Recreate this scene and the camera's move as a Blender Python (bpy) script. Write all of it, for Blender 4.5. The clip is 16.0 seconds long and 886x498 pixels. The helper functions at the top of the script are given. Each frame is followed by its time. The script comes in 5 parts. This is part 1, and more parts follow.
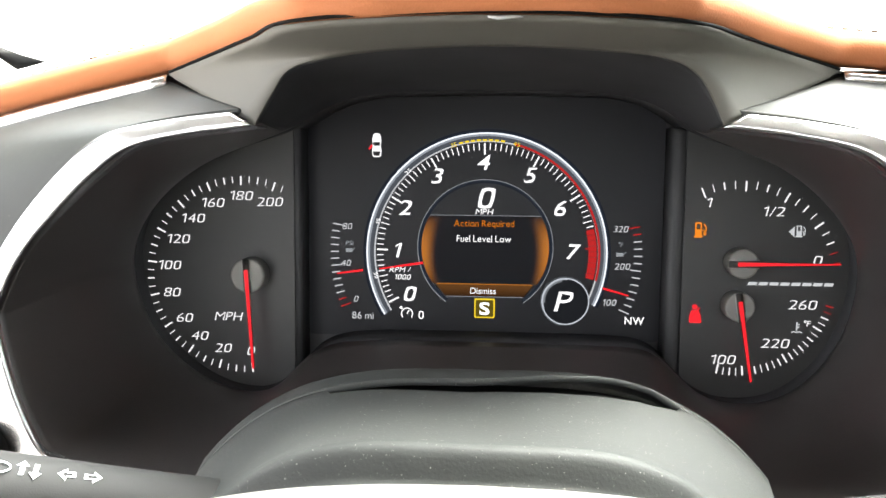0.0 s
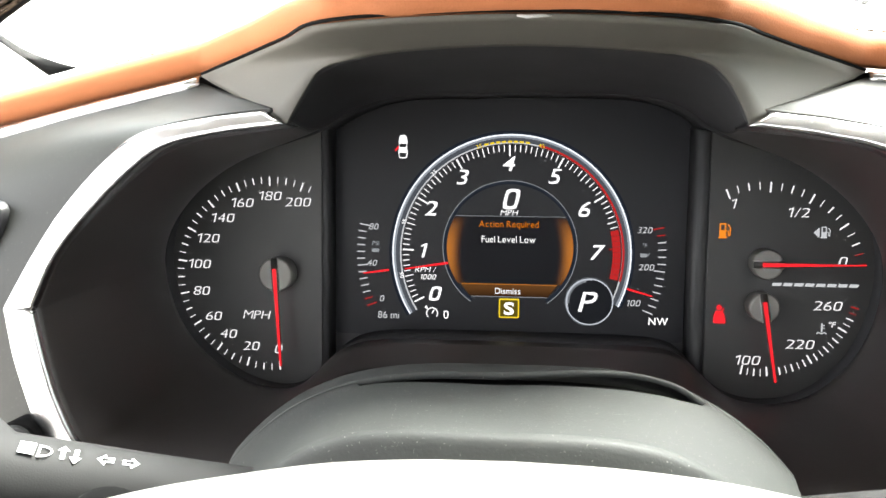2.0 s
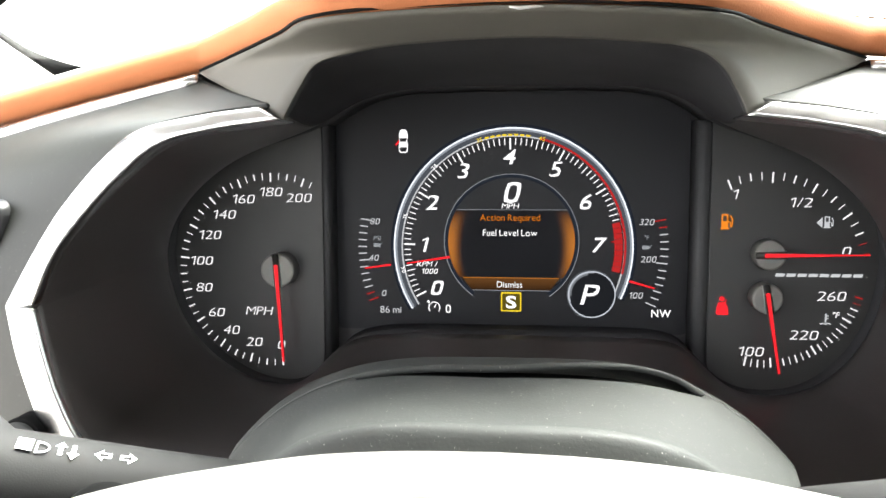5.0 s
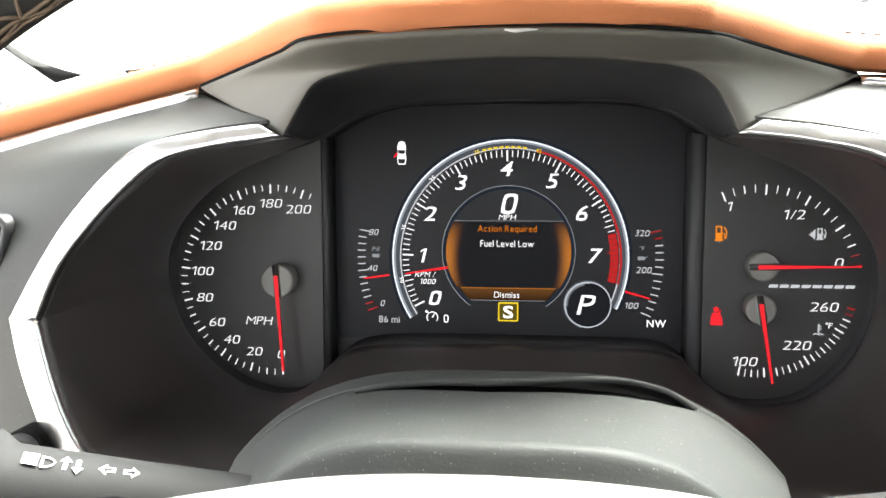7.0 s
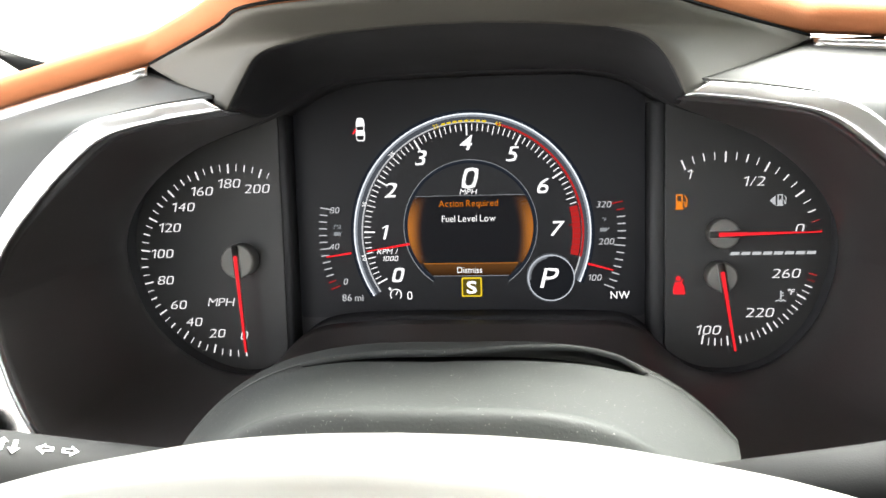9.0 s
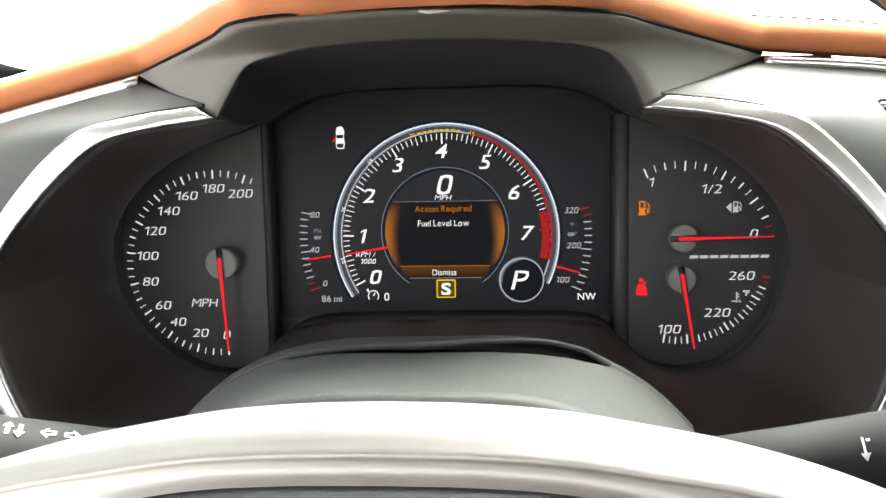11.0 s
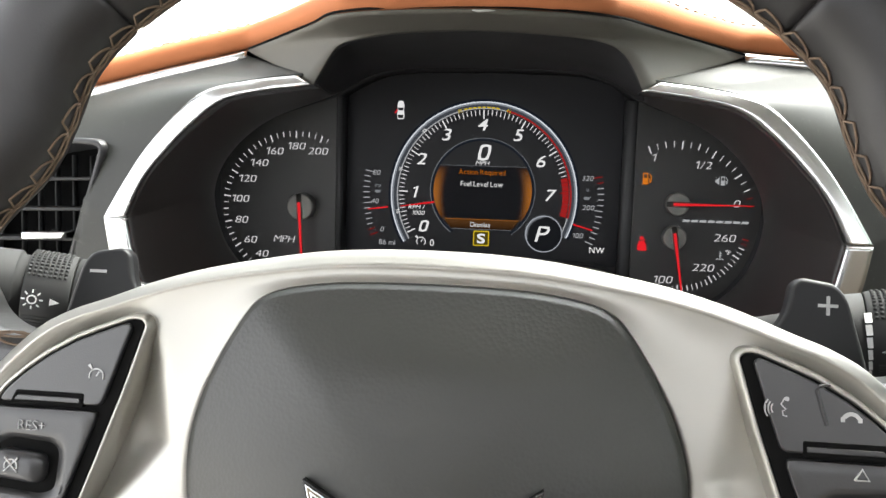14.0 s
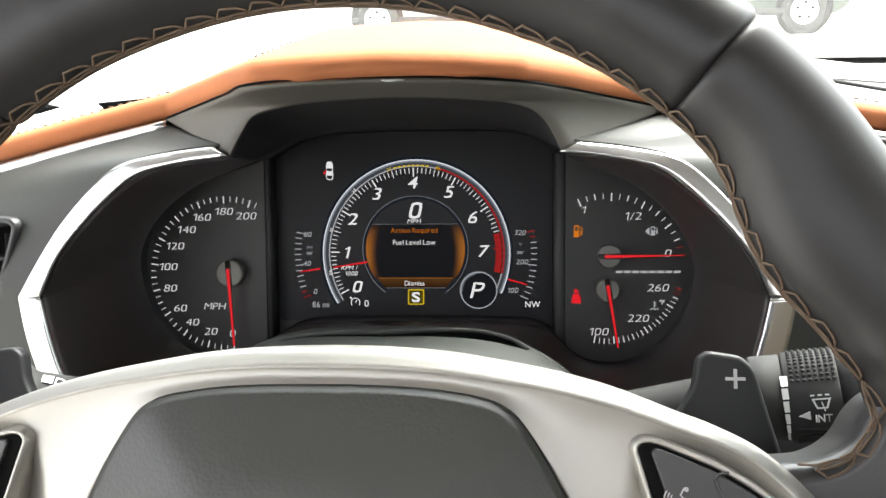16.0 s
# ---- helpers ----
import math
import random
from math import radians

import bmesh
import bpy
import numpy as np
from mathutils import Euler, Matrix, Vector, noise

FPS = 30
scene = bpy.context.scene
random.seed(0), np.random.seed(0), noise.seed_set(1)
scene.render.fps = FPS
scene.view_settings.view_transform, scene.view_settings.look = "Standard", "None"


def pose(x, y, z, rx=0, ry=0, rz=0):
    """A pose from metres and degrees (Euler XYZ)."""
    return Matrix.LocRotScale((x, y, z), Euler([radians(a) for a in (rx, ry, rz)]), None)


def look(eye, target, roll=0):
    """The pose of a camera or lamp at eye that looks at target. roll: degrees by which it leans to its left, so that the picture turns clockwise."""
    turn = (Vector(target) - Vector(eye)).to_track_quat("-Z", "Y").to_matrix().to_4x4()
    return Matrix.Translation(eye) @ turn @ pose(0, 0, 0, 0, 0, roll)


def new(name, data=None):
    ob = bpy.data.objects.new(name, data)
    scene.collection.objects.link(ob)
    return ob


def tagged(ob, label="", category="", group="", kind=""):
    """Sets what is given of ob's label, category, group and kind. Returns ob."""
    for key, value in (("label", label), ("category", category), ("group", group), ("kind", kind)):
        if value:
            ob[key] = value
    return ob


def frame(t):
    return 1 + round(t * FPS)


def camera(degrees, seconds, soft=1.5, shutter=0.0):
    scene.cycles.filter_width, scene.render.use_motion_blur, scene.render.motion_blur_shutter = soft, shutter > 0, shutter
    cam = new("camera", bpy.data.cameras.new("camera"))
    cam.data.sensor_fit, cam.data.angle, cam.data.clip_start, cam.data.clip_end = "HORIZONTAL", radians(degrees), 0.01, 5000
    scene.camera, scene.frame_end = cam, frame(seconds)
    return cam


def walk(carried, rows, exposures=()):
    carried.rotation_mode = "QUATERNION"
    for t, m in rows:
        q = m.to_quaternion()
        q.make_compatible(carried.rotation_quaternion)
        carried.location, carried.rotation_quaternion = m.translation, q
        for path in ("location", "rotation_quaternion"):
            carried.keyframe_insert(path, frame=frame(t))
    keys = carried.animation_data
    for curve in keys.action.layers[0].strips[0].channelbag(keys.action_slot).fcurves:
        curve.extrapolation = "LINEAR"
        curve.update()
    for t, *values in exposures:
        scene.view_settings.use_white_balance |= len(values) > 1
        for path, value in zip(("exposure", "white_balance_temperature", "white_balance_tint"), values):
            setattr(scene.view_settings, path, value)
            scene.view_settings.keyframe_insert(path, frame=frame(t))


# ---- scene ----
cam = camera(55.7, 16.0)
# the dashboard's own frame: x to the right, y into the dashboard, z up along the instrument face
D = pose(0, 0, 0.835, -14.0, 0, 0)
ROWS = [
    (0.0, 0.0135, -0.4201, 0.0453, 4.61, -5.97, 0.47),
    (0.5, 0.0096, -0.4220, 0.0429, 4.40, -5.34, 0.65),
    (1.0, 0.0065, -0.4214, 0.0429, 4.90, -5.36, 0.74),
    (1.5, 0.0096, -0.4240, 0.0418, 5.53, -5.28, 0.61),
    (2.0, 0.0112, -0.4255, 0.0413, 5.96, -5.36, 0.56),
    (2.5, 0.0098, -0.4253, 0.0414, 5.82, -5.46, 0.55),
    (3.0, 0.0105, -0.4235, 0.0396, 5.83, -5.62, 0.42),
    (3.5, 0.0129, -0.4236, 0.0396, 6.38, -5.84, 0.17),
    (4.0, 0.0142, -0.4240, 0.0400, 6.63, -5.63, -0.01),
    (6.5, 0.0174, -0.4274, 0.0430, 6.70, -5.71, -0.20),
    (7.0, 0.0173, -0.4291, 0.0461, 6.67, -5.61, -0.12),
    (7.5, 0.0180, -0.4273, 0.0436, 6.62, -5.30, -0.09),
    (8.0, 0.0189, -0.4276, 0.0435, 6.40, -5.23, -0.23),
    (8.5, 0.0080, -0.4287, 0.0373, 5.12, -5.25, -0.33),
    (9.0, 0.0326, -0.4248, 0.0397, 6.18, -6.47, -1.51),
    (9.5, 0.0295, -0.4270, 0.0397, 5.30, -6.37, -1.54),
    (9.7, 0.0326, -0.4270, 0.0407, 5.39, -6.43, -1.62),
    (11.8, 0.0307, -0.5048, 0.0262, 3.59, -5.51, -0.85),
    (12.0, 0.0210, -0.5371, 0.0191, 4.22, -6.27, -0.06),
    (12.5, 0.0239, -0.5576, 0.0109, 7.85, -5.91, 2.49),
    (13.0, 0.0311, -0.5575, 0.0140, 7.33, -5.89, 2.22),
    (13.5, 0.0373, -0.5525, 0.0179, 7.36, -6.21, 2.06),
    (14.0, 0.0397, -0.5450, 0.0218, 6.65, -6.08, 1.74),
    (14.5, 0.0486, -0.5328, 0.0127, 7.18, -5.39, 0.29),
    (15.0, 0.0490, -0.5361, 0.0229, 5.99, -5.86, 0.06),
    (15.5, 0.0527, -0.5348, 0.0316, 5.35, -3.96, -0.28),
    (16.0, 0.0599, -0.5350, 0.0378, 4.41, -3.78, -0.50),
]
walk(cam, [(t, D @ pose(x, y, z, 90 + pitch, 0, yaw) @ pose(0, 0, 0, 0, 0, roll)) for t, x, y, z, yaw, pitch, roll in ROWS],
     exposures=[(0.0, 3.95), (8.0, 3.94), (9.0, 3.88), (9.7, 3.87), (12.0, 3.36), (16.0, 3.21)])

# ---- world and light ----
world = bpy.data.worlds.new("world")
scene.world = world
world.use_nodes = True
wn = world.node_tree.nodes
sky = wn.new("ShaderNodeTexSky")
sky.sky_type = "NISHITA"
sky.sun_disc = False
sky.sun_elevation = radians(57)
sky.sun_rotation = radians(43)
sky.air_density, sky.dust_density, sky.ozone_density = 1.0, 4.0, 1.0
pale = wn.new("ShaderNodeHueSaturation")
pale.inputs["Saturation"].default_value = 0.12
world.node_tree.links.new(sky.outputs[0], pale.inputs["Color"])
world.node_tree.links.new(pale.outputs[0], wn["Background"].inputs[0])
wn["Background"].inputs[1].default_value = 0.15
sun_data = bpy.data.lights.new("sun", "SUN")
sun_data.energy, sun_data.angle, sun_data.color = 1.2, radians(20), (1, 0.96, 0.88)
sun = new("sun", sun_data)
sun.matrix_world = look((1.75, 1.9, 4.0), (0, 0, 0))
LIT = 0.098


# ---- materials ----
def mat(name, color, rough=0.5, metal=0.0, grain=0.0, grain_size=0.001, blotch=0.12, blotch_size=0.03, bump="noise", spec=0.5, dust=0.0):
    m = bpy.data.materials.new(name)
    m.use_nodes = True
    t = m.node_tree
    n, l = t.nodes, t.links
    b = n["Principled BSDF"]
    b.inputs["Metallic"].default_value = metal
    b.inputs["Specular IOR Level"].default_value = spec
    co = n.new("ShaderNodeTexCoord")
    big = n.new("ShaderNodeTexNoise")
    big.inputs["Scale"].default_value = 1 / blotch_size
    big.inputs["Detail"].default_value = 5
    l.new(co.outputs["Object"], big.inputs["Vector"])
    ramp = n.new("ShaderNodeMix")
    ramp.data_type = "RGBA"
    ramp.inputs[6].default_value = (*[c * (1 - blotch) for c in color], 1)
    ramp.inputs[7].default_value = (*[min(1, c * (1 + blotch)) for c in color], 1)
    l.new(big.outputs["Fac"], ramp.inputs[0])
    last = ramp.outputs[2]
    fine = n.new("ShaderNodeTexVoronoi" if bump == "cells" else "ShaderNodeTexNoise")
    fine.inputs["Scale"].default_value = 1 / grain_size
    l.new(co.outputs["Object"], fine.inputs["Vector"])
    if dust:
        d = n.new("ShaderNodeTexNoise")
        d.inputs["Scale"].default_value = 1600
        d.inputs["Detail"].default_value = 3
        l.new(co.outputs["Object"], d.inputs["Vector"])
        r = n.new("ShaderNodeMapRange")
        r.inputs["From Min"].default_value, r.inputs["From Max"].default_value = 0.68, 0.76
        r.inputs["To Max"].default_value = dust
        l.new(d.outputs["Fac"], r.inputs["Value"])
        mx = n.new("ShaderNodeMix")
        mx.data_type = "RGBA"
        mx.inputs[7].default_value = (0.5, 0.48, 0.44, 1)
        l.new(r.outputs[0], mx.inputs[0])
        l.new(last, mx.inputs[6])
        last = mx.outputs[2]
    l.new(last, b.inputs["Base Color"])
    rr = n.new("ShaderNodeMapRange")
    rr.inputs["To Min"].default_value, rr.inputs["To Max"].default_value = max(0.02, rough * 0.85), min(1, rough * 1.15)
    l.new(big.outputs["Fac"], rr.inputs["Value"])
    l.new(rr.outputs[0], b.inputs["Roughness"])
    if grain:
        bp = n.new("ShaderNodeBump")
        bp.inputs["Strength"].default_value = grain
        bp.inputs["Distance"].default_value = grain_size * 0.4
        l.new(fine.outputs["Distance" if bump == "cells" else "Fac"], bp.inputs["Height"])
        l.new(bp.outputs[0], b.inputs["Normal"])
    return m


def glow(name, color, strength, base=None):
    m = bpy.data.materials.new(name)
    m.use_nodes = True
    b = m.node_tree.nodes["Principled BSDF"]
    b.inputs["Base Color"].default_value = (*(base or [c * 0.012 for c in color]), 1)
    b.inputs["Roughness"].default_value = 0.6
    b.inputs["Specular IOR Level"].default_value = 0.05
    b.inputs["Emission Color"].default_value = (*color, 1)
    b.inputs["Emission Strength"].default_value = strength * LIT
    return m


M_VISOR = mat("satin_grey_plastic", (0.099, 0.093, 0.079), 0.58, spec=0.35, grain=0.15, grain_size=0.0006, dust=0.1)
M_DASH = mat("soft_touch_plastic", (0.026, 0.027, 0.024), 0.48, spec=0.27, grain=0.12, grain_size=0.0008, dust=0.25)
M_COWL = mat("dark_brown_plastic", (0.043, 0.038, 0.037), 0.42, grain=0.22, grain_size=0.0008, dust=0.08)
M_HOOD = mat("matt_black_lining", (0.024, 0.024, 0.026), 0.75, grain=0.2, grain_size=0.0006, spec=0.3)
M_FACE = mat("gauge_black", (0.032, 0.032, 0.033), 0.55, spec=0.35)
M_DIAL = mat("dial_charcoal", (0.039, 0.039, 0.038), 0.5, spec=0.35, grain=0.1, grain_size=0.0005)
M_HUB = mat("hub_grey", (0.16, 0.155, 0.14), 0.5)
M_SLOT = mat("slot_edge_grey", (0.26, 0.25, 0.23), 0.4)
M_NEEDLE = mat("needle_red_plastic", (0.16, 0.012, 0.012), 0.4)
M_SCREEN = mat("screen_black", (0.0115, 0.0118, 0.0140), 0.5, spec=0.22)
M_SILVER = mat("satin_silver_trim", (0.56, 0.56, 0.555), 0.24, metal=1.0, grain=0.03, grain_size=0.0005, blotch=0.05)
M_STEEL = mat("satin_wheel_metal", (0.405, 0.395, 0.362), 0.47, metal=0.9, grain=0.06, grain_size=0.0004, blotch=0.06)
M_TAN = mat("tan_leather", (0.40, 0.146, 0.064), 0.75, spec=0.12, grain=0.18, grain_size=0.0009, bump="cells", blotch=0.1, blotch_size=0.05)
M_TOP = mat("pale_grey_dash_top", (0.34, 0.335, 0.32), 0.55, grain=0.3, grain_size=0.001, blotch=0.06)
M_TAN_THREAD = mat("dark_thread", (0.12, 0.08, 0.05), 0.8)
M_RIM = mat("black_smooth_leather", (0.0140, 0.0128, 0.0130), 0.42, spec=0.42, grain=0.05, grain_size=0.0007, bump="cells", blotch=0.15)
# rim leather made lighter, the spoke roots' sheen put into its colour
M_ROOT = mat("spoke_leather_with_sheen", (0.024, 0.0235, 0.024), 0.36, spec=0.6, grain=0.08, grain_size=0.0007, bump="cells", blotch=0.15)
M_BAG = mat("grained_airbag_plastic", (0.0255, 0.0265, 0.0235), 0.48, spec=0.55, grain=0.19, grain_size=0.0012, bump="cells", blotch=0.1)
M_COLUMN = mat("column_plastic", (0.037, 0.039, 0.037), 0.62, spec=0.28, grain=0.25, grain_size=0.0009, dust=0.7, blotch=0.3, blotch_size=0.012)
M_STITCH = mat("brown_thread", (0.100, 0.066, 0.042), 0.75, grain=0.5, grain_size=0.0003)
M_BTN = mat("button_black", (0.017, 0.0167, 0.0175), 0.40, spec=0.8, grain=0.15, grain_size=0.0004)
M_ROCKER = mat("rocker_black", (0.030, 0.030, 0.032), 0.28)
M_GAP = mat("gap_black", (0.004, 0.004, 0.004), 0.9, spec=0.1)
M_KNOB = mat("stalk_grey_plastic", (0.034, 0.034, 0.034), 0.68, spec=0.18, grain=0.2, grain_size=0.0005)
M_PADDLE = mat("paddle_black", (0.010, 0.010, 0.011), 0.5, spec=0.3, grain=0.15, grain_size=0.0005)
M_PRINT = mat("white_print", (0.75, 0.75, 0.74), 0.5)
M_PRINT_DIM = mat("grey_print", (0.42, 0.42, 0.42), 0.5)
M_PRINT_FADED = mat("faded_print", (0.36, 0.36, 0.36), 0.5)
M_CHROME = mat("chrome", (0.85, 0.85, 0.86), 0.08, metal=1.0, blotch=0.03)
M_RED_ENAMEL = mat("red_enamel", (0.22, 0.006, 0.012), 0.2)
M_BLACK_ENAMEL = mat("black_enamel", (0.01, 0.01, 0.01), 0.2)
M_WHITE_ENAMEL = mat("white_enamel", (0.8, 0.8, 0.8), 0.2)
M_VENT = mat("vent_black", (0.015, 0.015, 0.016), 0.4, grain=0.1)
M_PILLAR = mat("charcoal_pillar_cloth", (0.030, 0.027, 0.028), 0.8, grain=0.5, grain_size=0.001)
M_FRIT = mat("black_frit", (0.006, 0.006, 0.006), 0.8, spec=0.1)
M_LINER = mat("grey_headliner", (0.22, 0.21, 0.2), 0.9, grain=0.4)
M_CARPET = mat("black_carpet", (0.02, 0.02, 0.02), 0.9, grain=0.5, grain_size=0.002)
# warm tan of unseen panels, picked to bounce light into the cabin
M_CABIN = mat("tan_cabin_leather", (0.125, 0.095, 0.062), 0.6, grain=0.2, grain_size=0.001)
M_GROUND = mat("pale_concrete", (0.44, 0.43, 0.40), 0.85, grain=0.4, grain_size=0.01, blotch=0.2, blotch_size=0.8)
M_PAINT = mat("dark_green_paint", (0.022, 0.034, 0.024), 0.3, blotch=0.4, blotch_size=0.2)
M_PAINT2 = mat("silver_paint", (0.6, 0.6, 0.58), 0.3, blotch=0.1)
M_TYRE = mat("tyre_rubber", (0.035, 0.035, 0.034), 0.7, grain=0.4, grain_size=0.01)
M_ALLOY = mat("alloy_wheel", (0.65, 0.65, 0.66), 0.3, metal=0.8)
M_WINDOW = mat("dark_car_glass", (0.01, 0.012, 0.012), 0.05)

G_WHITE = glow("lit_white", (1, 1, 1), 0.85)
G_DIAL = glow("lit_dial_white", (1, 0.98, 1), 0.65)
G_DIM = glow("lit_grey", (0.9, 0.92, 0.95), 0.45)
G_FAINT = glow("lit_faint_grey", (0.8, 0.85, 0.9), 0.26)
G_RED = glow("lit_red", (1, 0.02, 0.03), 0.85)
G_RED_DIM = glow("lit_dark_red", (0.8, 0.03, 0.03), 0.45)
G_ORANGE = glow("lit_orange", (1, 0.28, 0.02), 0.7)
G_ORANGE_DIM = glow("lit_dim_orange", (1, 0.28, 0.02), 0.45)
G_AMBER = glow("lit_amber_edge", (0.8, 0.28, 0.03), 0.42)
G_YELLOW = glow("lit_yellow", (0.9, 0.65, 0.03), 0.7)
G_RING = glow("lit_ring_silver", (0.85, 0.9, 0.97), 0.85)
G_RING_DARK = glow("lit_ring_grey", (0.5, 0.55, 0.65), 0.10)
G_NIGHT = glow("lit_dark_blue", (0.3, 0.4, 0.6), 0.03)


# ---- mesh helpers ----
BASE = {}


def thing(name, base, label, category, frame_of=D, group=""):
    ob = new(name)
    ob.empty_display_size = 0.02
    ob.matrix_world = frame_of @ Matrix.Translation(base)
    BASE[ob] = Vector(base)
    return tagged(ob, label, category, group)


def part(name, bm, material, parent, label="", smooth=True, shell=0.0, offset=-1.0, sort=True):
    """Links a bmesh, given in the frame of its thing's place, as one mesh under a thing or a part."""
    base = BASE[parent]
    bmesh.ops.translate(bm, verts=bm.verts, vec=-base)
    bmesh.ops.recalc_face_normals(bm, faces=bm.faces) if sort and not shell else None
    me = bpy.data.meshes.new(name)
    bm.to_mesh(me)
    bm.free()
    me.materials.append(material)
    for p in me.polygons:
        p.use_smooth = smooth and p.loop_total <= 4
    ob = new(name, me)
    ob.parent = parent
    BASE[ob] = base
    if shell:
        s = ob.modifiers.new("shell", "SOLIDIFY")
        s.thickness, s.offset = shell, offset
    return tagged(ob, label) if label else ob


def piece(name, me, parent, m):
    """One more object on a shared mesh, under its thing."""
    ob = new(name, me)
    ob.parent = parent
    ob.matrix_basis = m
    BASE[ob] = BASE[parent]
    return ob


def spline(pts, n):
    """n points along a smooth curve through pts, evenly spaced."""
    p = np.array(pts, float)
    p = np.vstack([2 * p[0] - p[1], p, 2 * p[-1] - p[-2]])
    out = []
    for i in range(1, len(p) - 2):
        for k in range(24):
            t = k / 24
            a, b, c, d = p[i - 1], p[i], p[i + 1], p[i + 2]
            out.append(0.5 * (2 * b + (c - a) * t + (2 * a - 5 * b + 4 * c - d) * t * t + (3 * b - a - 3 * c + d) * t ** 3))
    out.append(p[-2])
    out = np.array(out)
    s = np.concatenate([[0], np.cumsum(np.linalg.norm(np.diff(out, axis=0), axis=1))])
    at = np.linspace(0, s[-1], n)
    return np.stack([np.interp(at, s, out[:, k]) for k in range(out.shape[1])], 1)


def grid(rows, closed=False, cap_first=False, cap_last=False):
    bm = bmesh.new()
    v = [[bm.verts.new(tuple(p)) for p in r] for r in rows]
    for a, b in zip(v, v[1:]):
        n = len(a)
        for i in range(n if closed else n - 1):
            j = (i + 1) % n
            bm.faces.new((a[i], a[j], b[j], b[i]))
    if cap_first:
        bm.faces.new(v[0][::-1])
    if cap_last:
        bm.faces.new(v[-1])
    return bm


def tube(path, radius, seg=10, squash=1.0, closed=False):
    """A round bar along a path; radius may be a list."""
    p = [Vector(q) for q in path]
    n = len(p)
    rows, up = [], None
    for i in range(n):
        a = p[i - 1] if i or closed else p[i]
        b = p[(i + 1) % n] if i < n - 1 or closed else p[i]
        d = (b - a).normalized()
        if up is None:
            up = d.orthogonal().normalized()
        up = (up - d * up.dot(d)).normalized()
        side = d.cross(up)
        r = radius[i] if isinstance(radius, (list, tuple, np.ndarray)) else radius
        rows.append([p[i] + (up * math.cos(k * math.tau / seg) + side * math.sin(k * math.tau / seg) * squash) * r for k in range(seg)])
    if closed:
        rows.append(rows[0])
        return grid(rows, True)
    return grid(rows, True, True, True)


def inset2(pts, d):
    p = np.array(pts, float)
    n = len(p)
    area = sum(p[i][0] * p[(i + 1) % n][1] - p[(i + 1) % n][0] * p[i][1] for i in range(n))
    sgn = 1 if area > 0 else -1
    out = []
    for i in range(n):
        e1, e2 = p[i] - p[i - 1], p[(i + 1) % n] - p[i]
        n1 = np.array([-e1[1], e1[0]]) / (np.linalg.norm(e1) + 1e-12)
        n2 = np.array([-e2[1], e2[0]]) / (np.linalg.norm(e2) + 1e-12)
        m = n1 + n2
        m /= max(np.linalg.norm(m), 1e-9)
        out.append(p[i] + sgn * d * m / max(0.5, float(m @ n1)))
    return np.array(out)


def plate(pts, front, back, bevel=0.0, fan=False):
    """A plate with the outline pts (x, z), from y = back to y = front, its front edge rounded."""
    rows = [[(x, back, z) for x, z in pts]]
    if bevel:
        for k in range(4):
            a = k / 3 * math.pi / 2
            q = inset2(pts, bevel * (1 - math.cos(a)))
            s = 1 if back > front else -1
            rows.append([(x, front + s * bevel * (1 - math.sin(a)), z) for x, z in q])
    else:
        rows.append([(x, front, z) for x, z in pts])
    if fan:
        q = np.array([(x, z) for x, _, z in rows[-1]])
        c = q.mean(0)
        for k in (0.97, 0.6, 0.3, 0.03):
            rows.append([(x, front, z) for x, z in c + (q - c) * k])
    return grid(rows, True, True, True)


def rounded(pts, r, n=5):
    """Rounds the corners of an outline."""
    out = []
    p = [np.array(q, float) for q in pts]
    for i in range(len(p)):
        a, b, c = p[i - 1], p[i], p[(i + 1) % len(p)]
        d1, d2 = a - b, c - b
        k = min(r, np.linalg.norm(d1) * 0.45, np.linalg.norm(d2) * 0.45)
        s, e = b + d1 / np.linalg.norm(d1) * k, b + d2 / np.linalg.norm(d2) * k
        for j in range(n + 1):
            t = j / n
            out.append((1 - t) ** 2 * s + 2 * t * (1 - t) * b + t * t * e)
    return out


def rect(x0, z0, x1, z1):
    return [(x0, z0), (x1, z0), (x1, z1), (x0, z1)]


def disc(x, z, r, n=40):
    return [(x + r * math.cos(k * math.tau / n), z + r * math.sin(k * math.tau / n)) for k in range(n)]


def arc_band(x, z, r0, r1, a0, a1, y, depth=0.0006, n=60):
    """A flat ring or arc between two radii and two angles, in degrees."""
    rows = []
    for r, yy in ((r0, y + depth), (r0, y), (r1, y), (r1, y + depth)):
        rows.append([(x + r * math.cos(radians(a0 + (a1 - a0) * k / n)), yy, z + r * math.sin(radians(a0 + (a1 - a0) * k / n))) for k in range(n + 1)])
    return grid(rows)


def box(x0, y0, z0, x1, y1, z1):
    bm = bmesh.new()
    bmesh.ops.create_cube(bm, size=1)
    for v in bm.verts:
        v.co = Vector(((x0 + x1) / 2 + v.co.x * (x1 - x0), (y0 + y1) / 2 + v.co.y * (y1 - y0), (z0 + z1) / 2 + v.co.z * (z1 - z0)))
    return bm


def merge(*bms):
    out = bmesh.new()
    for b in bms:
        me = bpy.data.meshes.new("tmp")
        b.to_mesh(me)
        b.free()
        out.from_mesh(me)
        bpy.data.meshes.remove(me)
    return out


